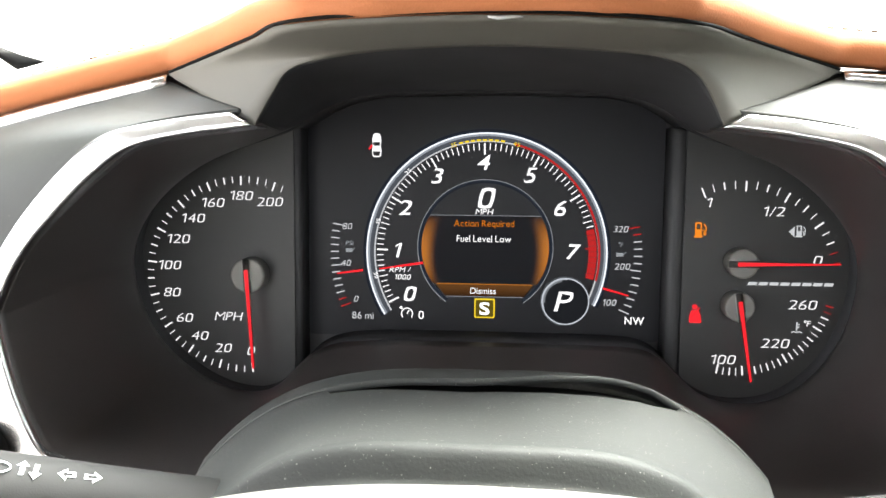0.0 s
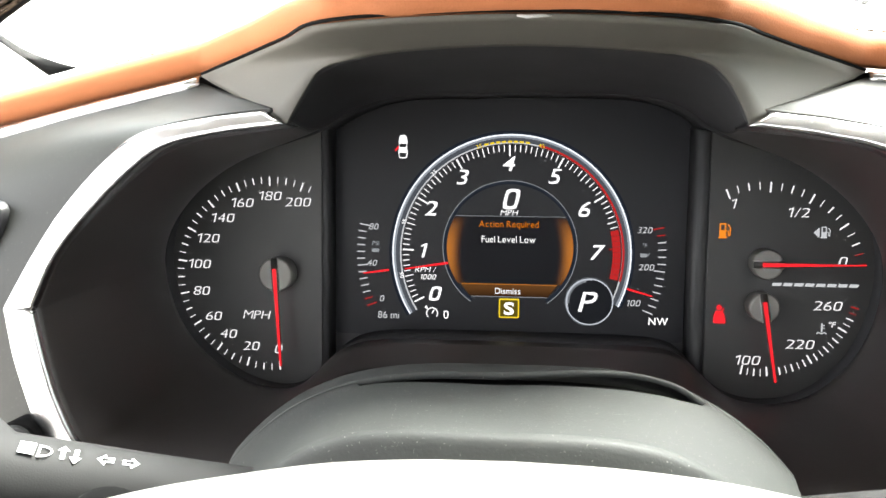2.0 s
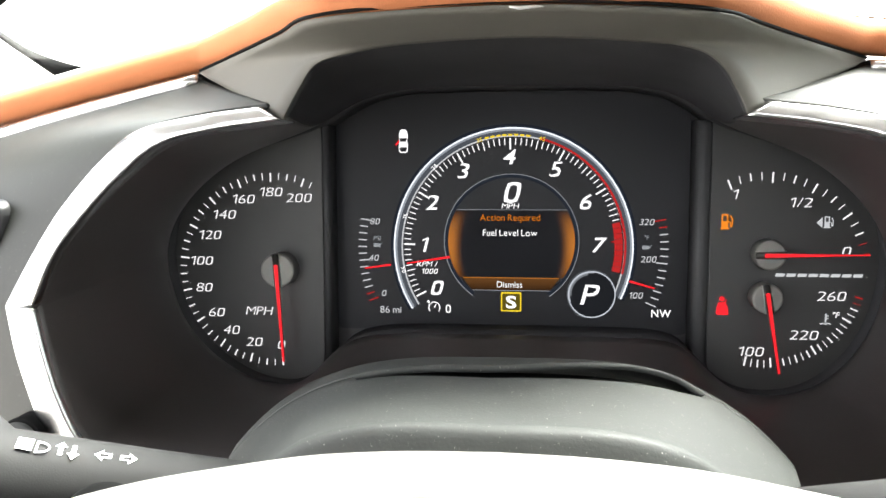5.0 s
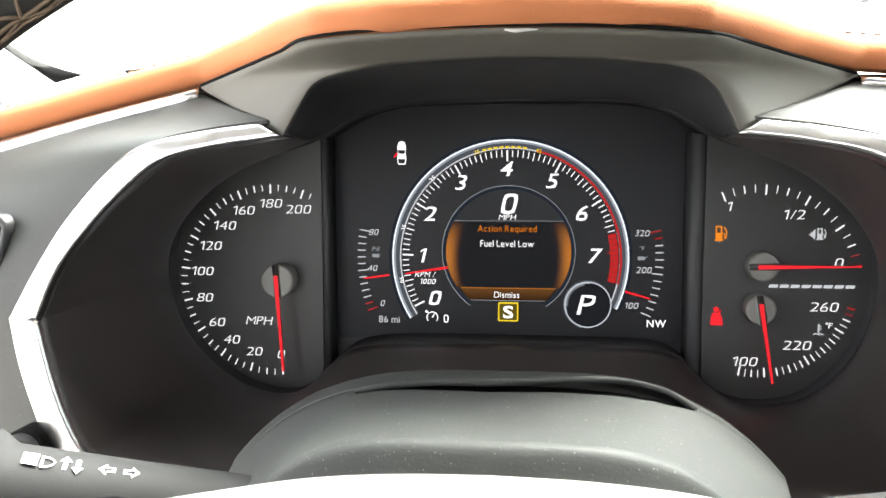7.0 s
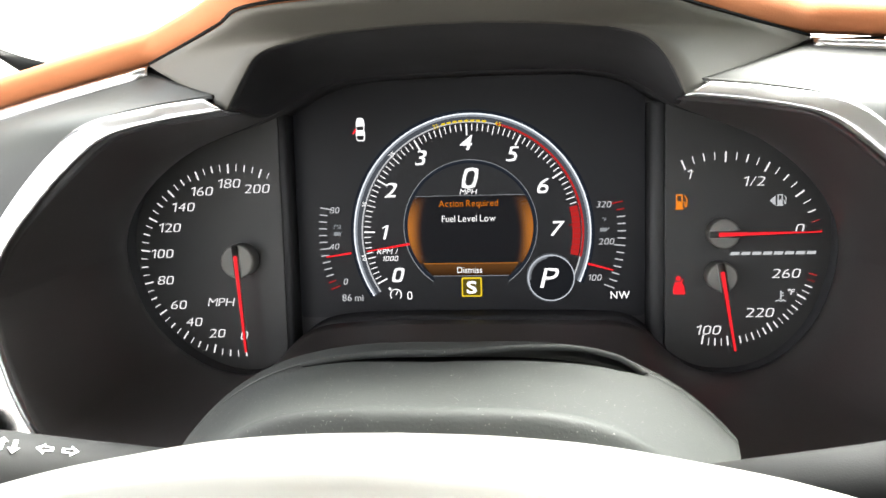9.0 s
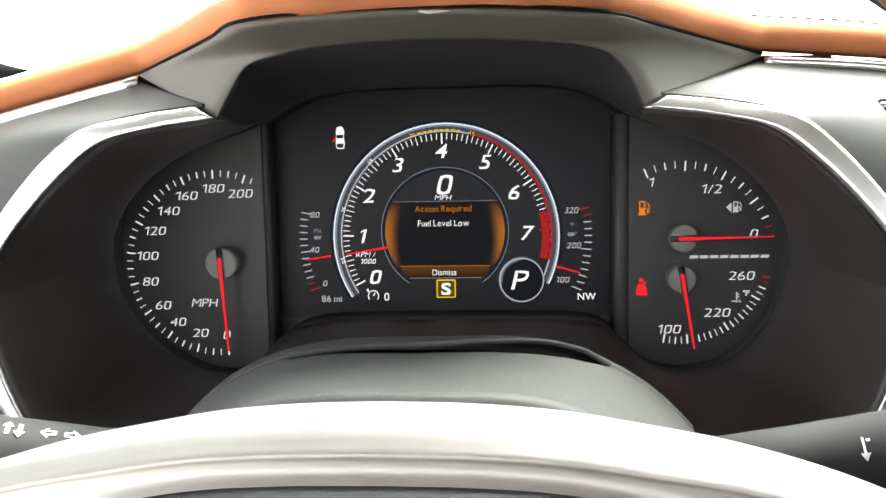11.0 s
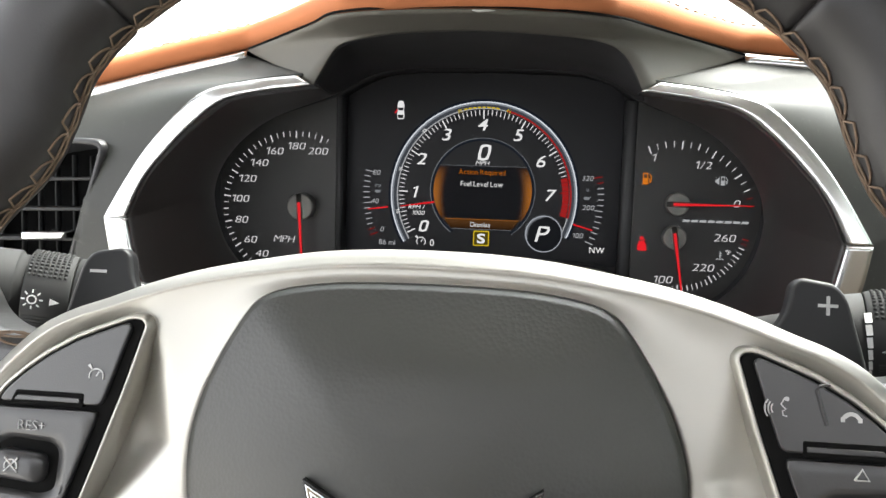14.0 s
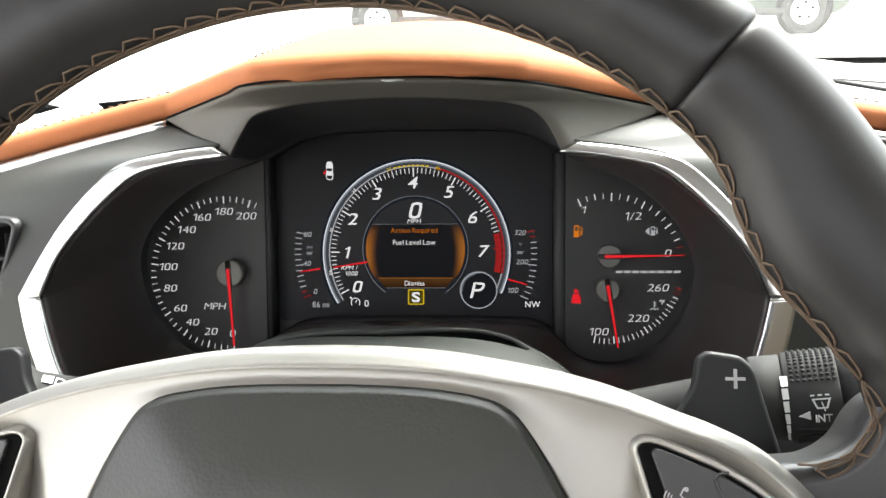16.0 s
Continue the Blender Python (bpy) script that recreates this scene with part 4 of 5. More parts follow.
# side scales
for k in range(13):
    t = k / 12
    ang = 169.5 + 31.5 * t
    big = k % 6 == 0
    tick(screen, G_RED_DIM if k > 10 else G_DIM, TX, TZ, ang, 0.0735 if big else 0.0748, 0.0790, 0.0006, YS)
    ang = 11.0 - 33 * t
    tick(screen, G_RED_DIM if k < 2 else G_DIM, TX, TZ, ang, 0.0720 if big else 0.0735, 0.0775, 0.0006, YS)
for body, x, z in (("80", -0.0690, 0.0122), ("40", -0.0698, -0.0066), ("0", -0.0646, -0.0250), ("320", 0.0680, 0.0126), ("200", 0.0692, -0.0060), ("100", 0.0632, -0.0242)):
    part("small_numeral", lettering(body, x, z, YS - 0.0002, 0.0044, 1.1, 0.2), G_DIM, screen)
part("unit_lettering", lettering("PSI", -0.0680, 0.0036, YS - 0.0002, 0.0032, 1.0, 0.15), G_FAINT, screen)
part("unit_lettering", lettering("°F", 0.0680, 0.0050, YS - 0.0002, 0.0030, 1.0, 0.15), G_FAINT, screen)
for x in (-0.0680, 0.0680):
    part("oil_symbol", merge(plate([(x - 0.002, -0.001), (x + 0.0014, -0.001), (x + 0.0014, 0.0008), (x - 0.002, 0.0008)], YS, 0), tube([(x + 0.0014, YS, -0.0002), (x + 0.0028, YS, 0.0012)], 0.0002, 4)), G_FAINT, screen, smooth=False)
part("pressure_needle", needle(TX, TZ, 188.5, 0.0630, 0.0765, 0.0005, 0.0003, YS - 0.0004, 0.0004), G_RED, screen, smooth=False)
part("oil_needle", needle(TX, TZ, -15.5, 0.0610, 0.0740, 0.0005, 0.0003, YS - 0.0004, 0.0004), G_RED, screen, smooth=False)
# small car picture with its door open
icon = part("car_symbol", plate(rounded([(-0.0561, 0.0472), (-0.0521, 0.0472), (-0.0517, 0.0505), (-0.0522, 0.0530), (-0.0518, 0.0560), (-0.0526, 0.0590), (-0.0556, 0.0590), (-0.0564, 0.0560), (-0.0560, 0.0530), (-0.0565, 0.0505)], 0.0010), YS, 0), G_WHITE, screen, "white car symbol with a red open door", smooth=False)
part("car_window", plate(rounded([(-0.0560, 0.0500), (-0.0522, 0.0500), (-0.0526, 0.0478), (-0.0556, 0.0478)], 0.0004), YS - 0.0003, 0), M_SCREEN, icon, smooth=False)
part("car_window", plate(rounded([(-0.0560, 0.0546), (-0.0522, 0.0546), (-0.0526, 0.0528), (-0.0556, 0.0528)], 0.0004), YS - 0.0003, 0), M_SCREEN, icon, smooth=False)
part("car_door", plate([(-0.0566, 0.0536), (-0.0584, 0.0512), (-0.0578, 0.0508), (-0.0563, 0.0524)], YS - 0.0003, 0), G_RED, icon, smooth=False)

# ---- steering column cover ----
column = thing("steering_column_cover", (0.012, -0.17, -0.09), "dusty grey plastic steering column cover", "column cover")


def narrow(y):
    return float(np.interp(-y, [0.135, 0.160, 0.185, 0.205, 0.230], [1.0, 0.955, 0.865, 0.805, 0.78]))


def hump_z(x, y):
    """The height of the column cover at x, y."""
    u = min(1.0, abs(x - 0.004) / (0.1025 * narrow(y)))
    y -= 0.016 * u * u * min(1.0, max(0.0, (-0.165 - y) / 0.03))
    crest = np.interp(-y, [0.110, 0.124, 0.134, 0.142, 0.150, 0.200, 0.2140, 0.2160, 0.2172, 0.2182, 0.2200, 0.240, 0.262, 0.280], [-0.044, -0.0318, -0.0270, -0.0254, -0.0254, -0.0262, -0.0259, -0.0264, -0.0276, -0.0300, -0.0345, -0.046, -0.056, -0.072])
    return crest - 0.040 * u ** 3.5 - 0.5 * max(0.0, u - 0.955)


def slit(x):
    """The gap between collar and cover: its two edges in y, or nothing."""
    if not -0.047 < x < 0.071:
        return None
    mid = np.interp(x, [-0.047, 0.0, 0.036, 0.056, 0.071], [-0.157, -0.159, -0.153, -0.147, -0.146])
    wide = np.interp(x, [-0.047, -0.02, 0.01, 0.035, 0.052, 0.062, 0.071], [0.0, 0.0050, 0.0070, 0.0115, 0.0150, 0.0120, 0.0])
    return mid - wide / 2, mid + wide / 2


cx_ = np.linspace(-0.0985, 0.1065, 130)
back_rows, front_rows, seal = [], [], []
for t in np.linspace(0, 1, 16):
    back_rows.append([])
    for x in cx_:
        s = slit(x)
        y0 = s[1] if s else float(np.interp(x, [-0.0985, -0.047, 0.071, 0.1065], [-0.157, -0.157, -0.146, -0.146]))
        y = -0.110 + (y0 + 0.110) * t
        x = 0.004 + (x - 0.004) * narrow(y)
        back_rows[-1].append(Vector((x, y, hump_z(x, y) + (0.0012 * t * min(1.0, (s[1] - s[0]) / 0.012) if s else 0))))
for t in np.concatenate([np.linspace(0, 0.36, 12), np.linspace(0.38, 0.60, 44), np.linspace(0.63, 1, 8)]):
    front_rows.append([])
    for x in cx_:
        s = slit(x)
        y0 = s[0] if s else float(np.interp(x, [-0.0985, -0.047, 0.071, 0.1065], [-0.157, -0.157, -0.146, -0.146]))
        y = y0 + (-0.280 - y0) * t
        x = 0.004 + (x - 0.004) * narrow(y)
        dip = 0.0016 * max(0, 1 - t / 0.04) if s else 0
        front_rows[-1].append(Vector((x, y, hump_z(x, y) - dip)))
for y in np.linspace(-0.130, -0.175, 8):
    seal.append([Vector((x, y, hump_z(x, y) - 0.006)) for x in 0.004 + (cx_ - 0.004) * 0.93])
part("rear_collar", grid(back_rows), M_COLUMN, column, "grey rear collar", shell=0.002, offset=1)
part("gap_seal", grid(seal), M_GAP, column, "black seal in the gap", shell=0.001)
part("top_cover", grid(front_rows), M_COLUMN, column, "dusty grey top cover", shell=0.002, offset=1)

# ---- steering wheel ----
WHEEL = D @ pose(0.009, -0.307, -0.051, -9.74, 0, 0)
wheel = thing("steering_wheel", (0, 0, 0), "black leather steering wheel with brown stitching and satin metal spokes", "steering wheel", WHEEL)
R_MID, R_HALF, R_AX = 0.1665, 0.0195, 0.0165
# the inner edge swells to thumb grips at ten and two o'clock
grip_line = spline([(0, 0.0044), (8, 0.0044), (14, 0.0038), (17, 0.0008), (20, -0.0014), (23, -0.0042), (26, -0.0066), (29, -0.0076), (32, -0.0071), (35, -0.0055), (37.5, -0.0036),
                    (40, -0.0014), (43, 0.0), (47, 0.0004), (52, 0.0002), (60, -0.0005), (70, -0.0013), (90, -0.0015)], 200)
GRIP_A, GRIP_R = grip_line[:, 0], grip_line[:, 1]


def rim_point(a, phi, grow=0.0):
    """A place on the rim: a round the wheel, phi round its section (180: towards the hub, 90: towards the driver)."""
    low = abs((a + 90) % 180 - 90)
    grip = float(np.interp(low, GRIP_A, GRIP_R)) if a < 205 or a > 335 else 0.0
    half_ = R_HALF - grip / 2
    dish = 0.004 * min(1.0, max(0.0, (low - 35) / 25)) if a < 205 or a > 335 else 0.0
    r = R_MID + grip / 2 + (half_ + grow) * math.cos(radians(phi))
    deep = R_AX if math.sin(radians(phi)) > 0 else 0.52 * R_AX
    return Vector((r * math.cos(radians(a)), -(deep + grow) * math.sin(radians(phi)) - dish, r * math.sin(radians(a))))


def rim_piece(a0, a1, n):
    rows = []
    for i in range(n + 1):
        a = a0 + (a1 - a0) * i / n
        e = min(i, n - i)
        g = (-0.0012, -0.0003, -0.0001)[e] if e < 3 else 0
        rows.append([rim_point(a, p * 360 / 32, g) for p in range(32)])
    return grid(rows, True, True, True)


for a0, a1 in ((49.0, 131.0), (131.0, 215.0), (215.0, 325.0), (325.0, 409.0)):
    part("rim_leather", rim_piece(a0 + 0.004, a1 - 0.004, int((a1 - a0) / 0.5)), M_RIM, wheel, "black smooth leather rim section")
# lacing along the inner edge, and round the corner to the spoke roots
def lacing(at):
    """One stitch; at(s, h) gives a place s of a pitch along the seam and h across it."""
    return merge(tube([at(s, h) for s, h in ((0.0, 0.0), (0.16, 0.40), (0.34, 0.64), (0.56, 0.74), (0.80, 0.82), (0.88, 0.50), (0.97, 0.12), (1.02, 0.0))], 0.00042, 5),
                 tube([at(s, 0.03 * math.sin(s * math.tau)) for s in (0, 0.25, 0.5, 0.75, 1.0)], 0.00042, 5),
                 tube([at(s, h) for s, h in ((0.0, 0.0), (0.30, -0.26), (0.55, -0.40), (0.78, -0.26), (1.0, 0.0))], 0.00036, 5),
                 tube([at(s, h) for s, h in ((0.45, -0.42), (0.75, -0.46), (1.05, -0.30), (1.42, -0.42))], 0.00040, 5))


step = 3.877
for k in range(39):
    part("stitch", lacing(lambda s, h: rim_point(14.4 + (k + s) * step, 170 - 14 * h, 0.0003)), M_STITCH, wheel, "brown lacing stitch" if k == 0 else "")
for m in (-1, 1):
    bend = spline([rim_point(14.4, 170, 0.0004), Vector((0.1472, -0.0080, 0.0285)), Vector((0.1428, -0.0086, 0.0203)), Vector((0.1345, -0.0090, 0.0154)), Vector((0.1200, -0.0092, 0.0146))], 71)
    for k in range(4 if m < 0 else 3):
        def at(s, h):
            p = Vector(bend[int(min(70, max(0, round((k + s) * 17.5))))])
            q = Vector(bend[int(min(70, max(0, round((k + s) * 17.5) + 1)))])
            d = (q - p).normalized() if (q - p).length > 1e-7 else Vector((-1, 0, 0))
            w = p + Vector((-d.z, 0, d.x)) * (h * 0.0032)
            return Vector((m * w.x, w.y - 0.0006, w.z))
        part("stitch", lacing(at), M_STITCH, wheel)

# leather spoke roots; their grey sheen is put into a lighter leather colour
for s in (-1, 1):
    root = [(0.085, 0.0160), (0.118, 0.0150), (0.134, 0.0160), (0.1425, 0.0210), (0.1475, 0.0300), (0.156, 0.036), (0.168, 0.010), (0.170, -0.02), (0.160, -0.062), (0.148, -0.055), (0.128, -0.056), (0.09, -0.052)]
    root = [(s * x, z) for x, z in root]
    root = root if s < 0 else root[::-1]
    part("spoke_root", plate([tuple(p) for p in rounded(root, 0.006)], -0.0098, 0.014, 0.005), M_ROOT, wheel, "black leather spoke root in a tone lightened for sheen")

# metal spoke trim
TOP = [(0.0, 0.0462), (0.016, 0.0458), (0.032, 0.0445), (0.047, 0.0420), (0.063, 0.0388), (0.080, 0.0340), (0.097, 0.0275), (0.106, 0.0242), (0.1158, 0.0188), (0.1258, 0.0095), (0.1338, 0.0000), (0.1438, -0.0131), (0.1545, -0.0300), (0.1572, -0.0370),
       (0.1535, -0.0425), (0.138, -0.0450), (0.114, -0.0482), (0.100, -0.0535), (0.085, -0.075), (0.062, -0.098), (0.03, -0.108), (0.0, -0.11)]
outer = spline(TOP, 120)
wide = np.stack([outer[:, 0] + 0.003 * np.minimum(1, outer[:, 0] / 0.06), outer[:, 1]], 1)
outer = np.vstack([wide, (outer * (-1, 1))[::-1][1:-1]])
BAG = [(0.0, 0.0362), (0.015, 0.0360), (0.029, 0.0352), (0.0415, 0.0332), (0.0475, 0.0308), (0.0520, 0.0262), (0.0590, 0.0125), (0.0635, -0.0010), (0.0650, -0.0150), (0.0635, -0.030), (0.058, -0.048), (0.048, -0.066), (0.03, -0.080), (0.0, -0.085)]
bag = spline(BAG, 100)
bag = np.vstack([bag, (bag * (-1, 1))[::-1][1:-1]]) + (0.002, 0)
flare = np.clip((0.036 - bag[:, 1]) / 0.048, 0, 1) * np.clip(np.abs(bag[:, 0]) / 0.05, 0, 1)
bag[:, 0] += np.where(bag[:, 0] > 0, 0.0050, -0.0017) * flare


def polar(loop, n, c=(0.0, -0.022)):
    p = np.array(loop, float)
    a = np.arctan2(p[:, 1] - c[1], p[:, 0] - c[0]) % math.tau
    o = np.argsort(a)
    at = np.arange(n) / n * math.tau
    return np.stack([np.interp(at, a[o], p[o][:, k], period=math.tau) for k in range(2)], 1)


po, pb = polar(outer, 400), polar(bag, 400)


def hollow(x, z):
    """The depth of the hollow between the switches and the airbag."""
    crest = float(np.interp(z, [-0.0400, -0.0377, -0.0212, -0.0123, 0.0109, 0.0300], [0.0990, 0.0964, 0.0801, 0.0729, 0.0776, 0.0840]))
    fade = min(1.0, max(0.0, (0.034 - z) / 0.022)) * min(1.0, max(0.0, (z + 0.046) / 0.008))
    run = max(0.0, abs(x) - crest + (0.0042 if x < 0 else -0.0020))
    return (0.0072 if x < 0 else 0.0040) * (1 - math.exp(-(run / 0.0080) ** 1.9)) * fade


rows = []
gaps = [max(0.0075, math.hypot(p[0] - q[0], p[1] - q[1])) for p, q in zip(po, pb)]
# a bright bevel along the outer edge ends in a crease, from which the face runs to the airbag
for d, y in ((0.0, 0.012), (0.0, -0.0060), (0.0003, -0.0105), (0.0008, -0.0126), (0.0016, -0.0138), (0.0032, -0.0152), (0.0042, -0.0162), (0.0049, -0.0169), (0.0054, -0.0172), (0.0059, -0.0168)):
    rows.append([(p[0] + (q[0] - p[0]) * d / g, y, p[1] + (q[1] - p[1]) * d / g) for p, q, g in zip(po, pb, gaps)])
for k in range(36):
    row = []
    for p, q, g in zip(po, pb, gaps):
        w = 0.0065 / g + (1 - 0.0065 / g) * k / 35
        span = min(1.0, g / 0.03)
        x, z = p[0] * (1 - w) + q[0] * w, p[1] * (1 - w) + q[1] * w
        row.append((x, -0.0167 - 0.0010 * k / 35 + 0.0014 * span * math.sin(math.pi * k / 35) + hollow(x, z) * min(1.0, k / 5), z))
    rows.append(row)
rows.append([(q[0], -0.006, q[1]) for q in pb])
part("spoke_trim", grid(rows, True, True, True), M_STEEL, wheel, "satin silver metal spoke trim")

# airbag cover
rows = [[(q[0], -0.008, q[1]) for q in inset2(bag, 0.0003)], [(q[0], -0.0182, q[1]) for q in inset2(bag, 0.0003)], [(q[0], -0.0196, q[1]) for q in inset2(bag, 0.0008)], [(q[0], -0.0206, q[1]) for q in inset2(bag, 0.0018)]]
cen = np.array((0.002, -0.022))
for s in (0.985, 0.96, 0.93, 0.90, 0.87, 0.84, 0.80, 0.76, 0.72, 0.68, 0.64, 0.60, 0.56, 0.50, 0.42, 0.32, 0.20, 0.10, 0.02):
    row = []
    for q in bag:
        p = cen + (q - cen) * s
        reach = float(np.linalg.norm(q - cen))
        up = max(0.0, (q[1] - cen[1]) / reach)
        width, soft = 0.0290 - 0.0075 * up * up, 0.42 - 0.26 * up ** 3
        u0, u1 = reach / width, (1 - s) * reach / width
        rise = [u - soft * (math.log1p(math.exp((u - 1) / soft)) - math.log1p(math.exp(-1 / soft))) for u in (u0, u1)]
        row.append((p[0], -0.0207 - 0.0098 * rise[1] / rise[0] - 0.0055 * (1 - s * s), p[1]))
    rows.append(row)
cover = part("airbag_cover", grid(rows, True, True, True), M_BAG, wheel, "grained dark grey airbag cover")

# emblem: two crossed flags as plain shapes
YE = -0.0372
FLAG_L = [(-0.0265, -0.0150), (-0.0141, -0.0217), (-0.0121, -0.0254), (-0.0013, -0.0310), (0.0045, -0.0420), (0.0000, -0.0500), (-0.0110, -0.0465), (-0.0175, -0.0380), (-0.0212, -0.0306), (-0.0239, -0.0253)]
FLAG_R = [(0.0341, -0.0136), (0.0336, -0.0194), (0.0317, -0.0259), (0.0285, -0.0320), (0.0190, -0.0420), (0.0070, -0.0490), (0.0030, -0.0420), (0.0070, -0.0345), (0.0131, -0.0296), (0.0203, -0.0254), (0.0218, -0.0216)]


def flag(pts, d, y):
    return plate([tuple(p) for p in inset2(pts, d)], y, -0.030, 0.0003)


emblem = part("emblem", merge(flag(FLAG_L, 0, YE), flag(FLAG_R, 0, YE)), M_BLACK_ENAMEL, wheel, "black backed crossed flag emblem with chrome edges")
part("chrome_edge", merge(flag(FLAG_L, 0.0007, YE - 0.0004), flag(FLAG_R, 0.0007, YE - 0.0004)), M_CHROME, emblem, "polished chrome edge")
part("flag_field", flag(FLAG_L, 0.0017, YE - 0.0007), M_WHITE_ENAMEL, emblem, "white flag field", smooth=False)
for x, z in ((-0.0234, -0.0188), (-0.0205, -0.0250), (-0.0161, -0.0249), (-0.0170, -0.0318), (-0.0120, -0.0312), (-0.0075, -0.0312), (-0.0085, -0.0372), (-0.0035, -0.0370)):
    part("flag_check", plate([(x, z), (x + 0.0045, z - 0.0023), (x + 0.0057, z - 0.0062), (x + 0.0013, z - 0.0041)], YE - 0.0010, YE), M_BLACK_ENAMEL, emblem, "black flag check", smooth=False)
part("flag_field", flag(FLAG_R, 0.0018, YE - 0.0007), M_RED_ENAMEL, emblem, "red flag field", smooth=False)
part("flag_fold", plate([(0.0216, -0.0226), (0.0262, -0.0222), (0.0228, -0.0244), (0.0208, -0.0252)], YE - 0.0010, YE), M_CHROME, emblem, "chrome fold", smooth=False)
part("flag_fold", plate([(0.0262, -0.0240), (0.0250, -0.0246), (0.0222, -0.0330), (0.0230, -0.0328)], YE - 0.0010, YE), M_CHROME, emblem, "chrome fold", smooth=False)
for bar in ([(0.0290, -0.0214), (0.0297, -0.0216), (0.0287, -0.0250), (0.0281, -0.0247)], [(0.0277, -0.0234), (0.0300, -0.0226), (0.0299, -0.0231), (0.0279, -0.0239)], [(0.0266, -0.0278), (0.0284, -0.0268), (0.0284, -0.0274), (0.0267, -0.0284)]):
    part("flag_mark", plate(bar, YE - 0.0010, YE), M_CHROME, emblem, "small silver mark", smooth=False)

# switch pads
PAD = [(0.0797, 0.0205), (0.0806, 0.0219), (0.0828, 0.0222), (0.0848, 0.0217), (0.0907, 0.0194), (0.0993, 0.0159), (0.1079, 0.0109), (0.1138, 0.0065), (0.1196, 0.0013), (0.1232, -0.0034), (0.1280, -0.0095),
       (0.1326, -0.0150), (0.1390, -0.0248), (0.1450, -0.0343), (0.1441, -0.0359), (0.1302, -0.0387), (0.1154, -0.0410), (0.1045, -0.0429), (0.1010, -0.0418), (0.0998, -0.0397), (0.0925, -0.0192), (0.0849, 0.0030)]
YB = -0.0205
for s in (-1, 1):
    side = "left" if s < 0 else "right"

    def out(pts):
        q = [(s * x + (0.004 if s > 0 else 0), z) for x, z in pts]
        return q if s > 0 else q[::-1]

    seat = part("switch_bezel", plate([tuple(p) for p in rounded(out(PAD), 0.002)], -0.0190, -0.012, 0.0006), M_GAP, wheel, "black switch surround")
    brim = [tuple(p) for p in rounded(out(PAD), 0.002)]
    part("switch_rim", grid([[(x, y, z) for x, z in inset2(brim, d)] for d, y in ((-0.0024, -0.0060), (-0.0021, -0.0150), (-0.0017, -0.0180), (-0.0011, -0.0192), (-0.0005, -0.0194), (0.0, -0.0188), (0.0001, -0.0130))], True), M_STEEL, wheel, "raised satin metal rim around the switches")
    up = [(0.0830, 0.0198), (0.0838, 0.0208), (0.0848, 0.0209), (0.0905, 0.0187), (0.0990, 0.0152), (0.1074, 0.0103), (0.1132, 0.0060), (0.1188, 0.0010), (0.1214, -0.0028), (0.0904, -0.0026)]
    dn = [(0.0911, -0.0042), (0.1226, -0.0044), (0.1272, -0.0098), (0.1318, -0.0154), (0.1382, -0.0251), (0.1437, -0.0340), (0.1428, -0.0350), (0.1298, -0.0379), (0.1152, -0.0402), (0.1050, -0.0417), (0.1036, -0.0403)]
    part("upper_button", plate([tuple(p) for p in rounded(out(up), 0.0020)], YB, -0.015, 0.0005, True), M_BTN, seat, "black upper wheel button")
    pocket = out([(0.1008, -0.0132), (0.1175, -0.0122), (0.1225, -0.0150), (0.1290, -0.0245), (0.1268, -0.0274), (0.1060, -0.0292), (0.1018, -0.0275)])
    mid = np.mean(np.array(pocket), 0)
    edge, well_ = polar(rounded(out(dn), 0.0020), 120, mid), polar(rounded(pocket, 0.005), 120, mid)
    rows = [[(x, -0.015, z) for x, z in edge], [(x, YB + 0.0005, z) for x, z in edge], [(x, YB + 0.0001, z) for x, z in mid + (edge - mid) * 0.990], [(x, YB, z) for x, z in mid + (edge - mid) * 0.980]]
    for k in (0.4, 0.8):
        rows.append([(x, YB, z) for x, z in mid + (edge - mid) * 0.98 * (1 - k) + (well_ - mid) * 1.10 * k])
    rows += [[(x, YB + y, z) for x, z in mid + (well_ - mid) * k] for k, y in ((1.12, 0.0), (1.07, 0.0002), (0.95, 0.0011), (0.80, 0.0024), (0.74, 0.0029), (0.5, 0.0029), (0.05, 0.0029))]
    low = part("lower_button", grid(rows, True, True, True), M_BTN, seat, "black lower wheel button with a sunken pocket")
    part("button_tab", plate([tuple(p) for p in rounded(out([(0.0955, 0.0006), (0.1160, 0.0006), (0.1178, -0.0034), (0.0955, -0.0034)]), 0.0006)], YB - 0.0002, -0.015, 0.0003), M_GAP, seat)
    part("button_tab_bar", plate([tuple(p) for p in rounded(out([(0.0965, -0.0008), (0.1150, -0.0008), (0.1164, -0.0022), (0.0965, -0.0022)]), 0.0003)], YB - 0.0006, -0.015, 0.0002), M_BTN, seat)
    part("rocker_gap", plate([tuple(p) for p in mid + (well_ - mid) * 0.68], YB + 0.0024, -0.0150), M_GAP, low, "black gap round the rocker")
    rock = polar(rounded(out([(0.1034, -0.0160), (0.1188, -0.0150), (0.1226, -0.0168), (0.1256, -0.0226), (0.1236, -0.0246), (0.1062, -0.0262), (0.1036, -0.0242)]), 0.004), 80, mid)
    part("rocker", grid([[(x, YB + y, z) for x, z in mid + (rock - mid) * 0.84 * k] for k, y in ((1.0, 0.0030), (1.0, 0.0004), (0.97, -0.0004), (0.92, -0.0010), (0.84, -0.0014), (0.6, -0.0018), (0.3, -0.0020), (0.03, -0.0020))], True, True, True), M_ROCKER, low, "raised glossy black rocker")
YL = YB - 0.0003


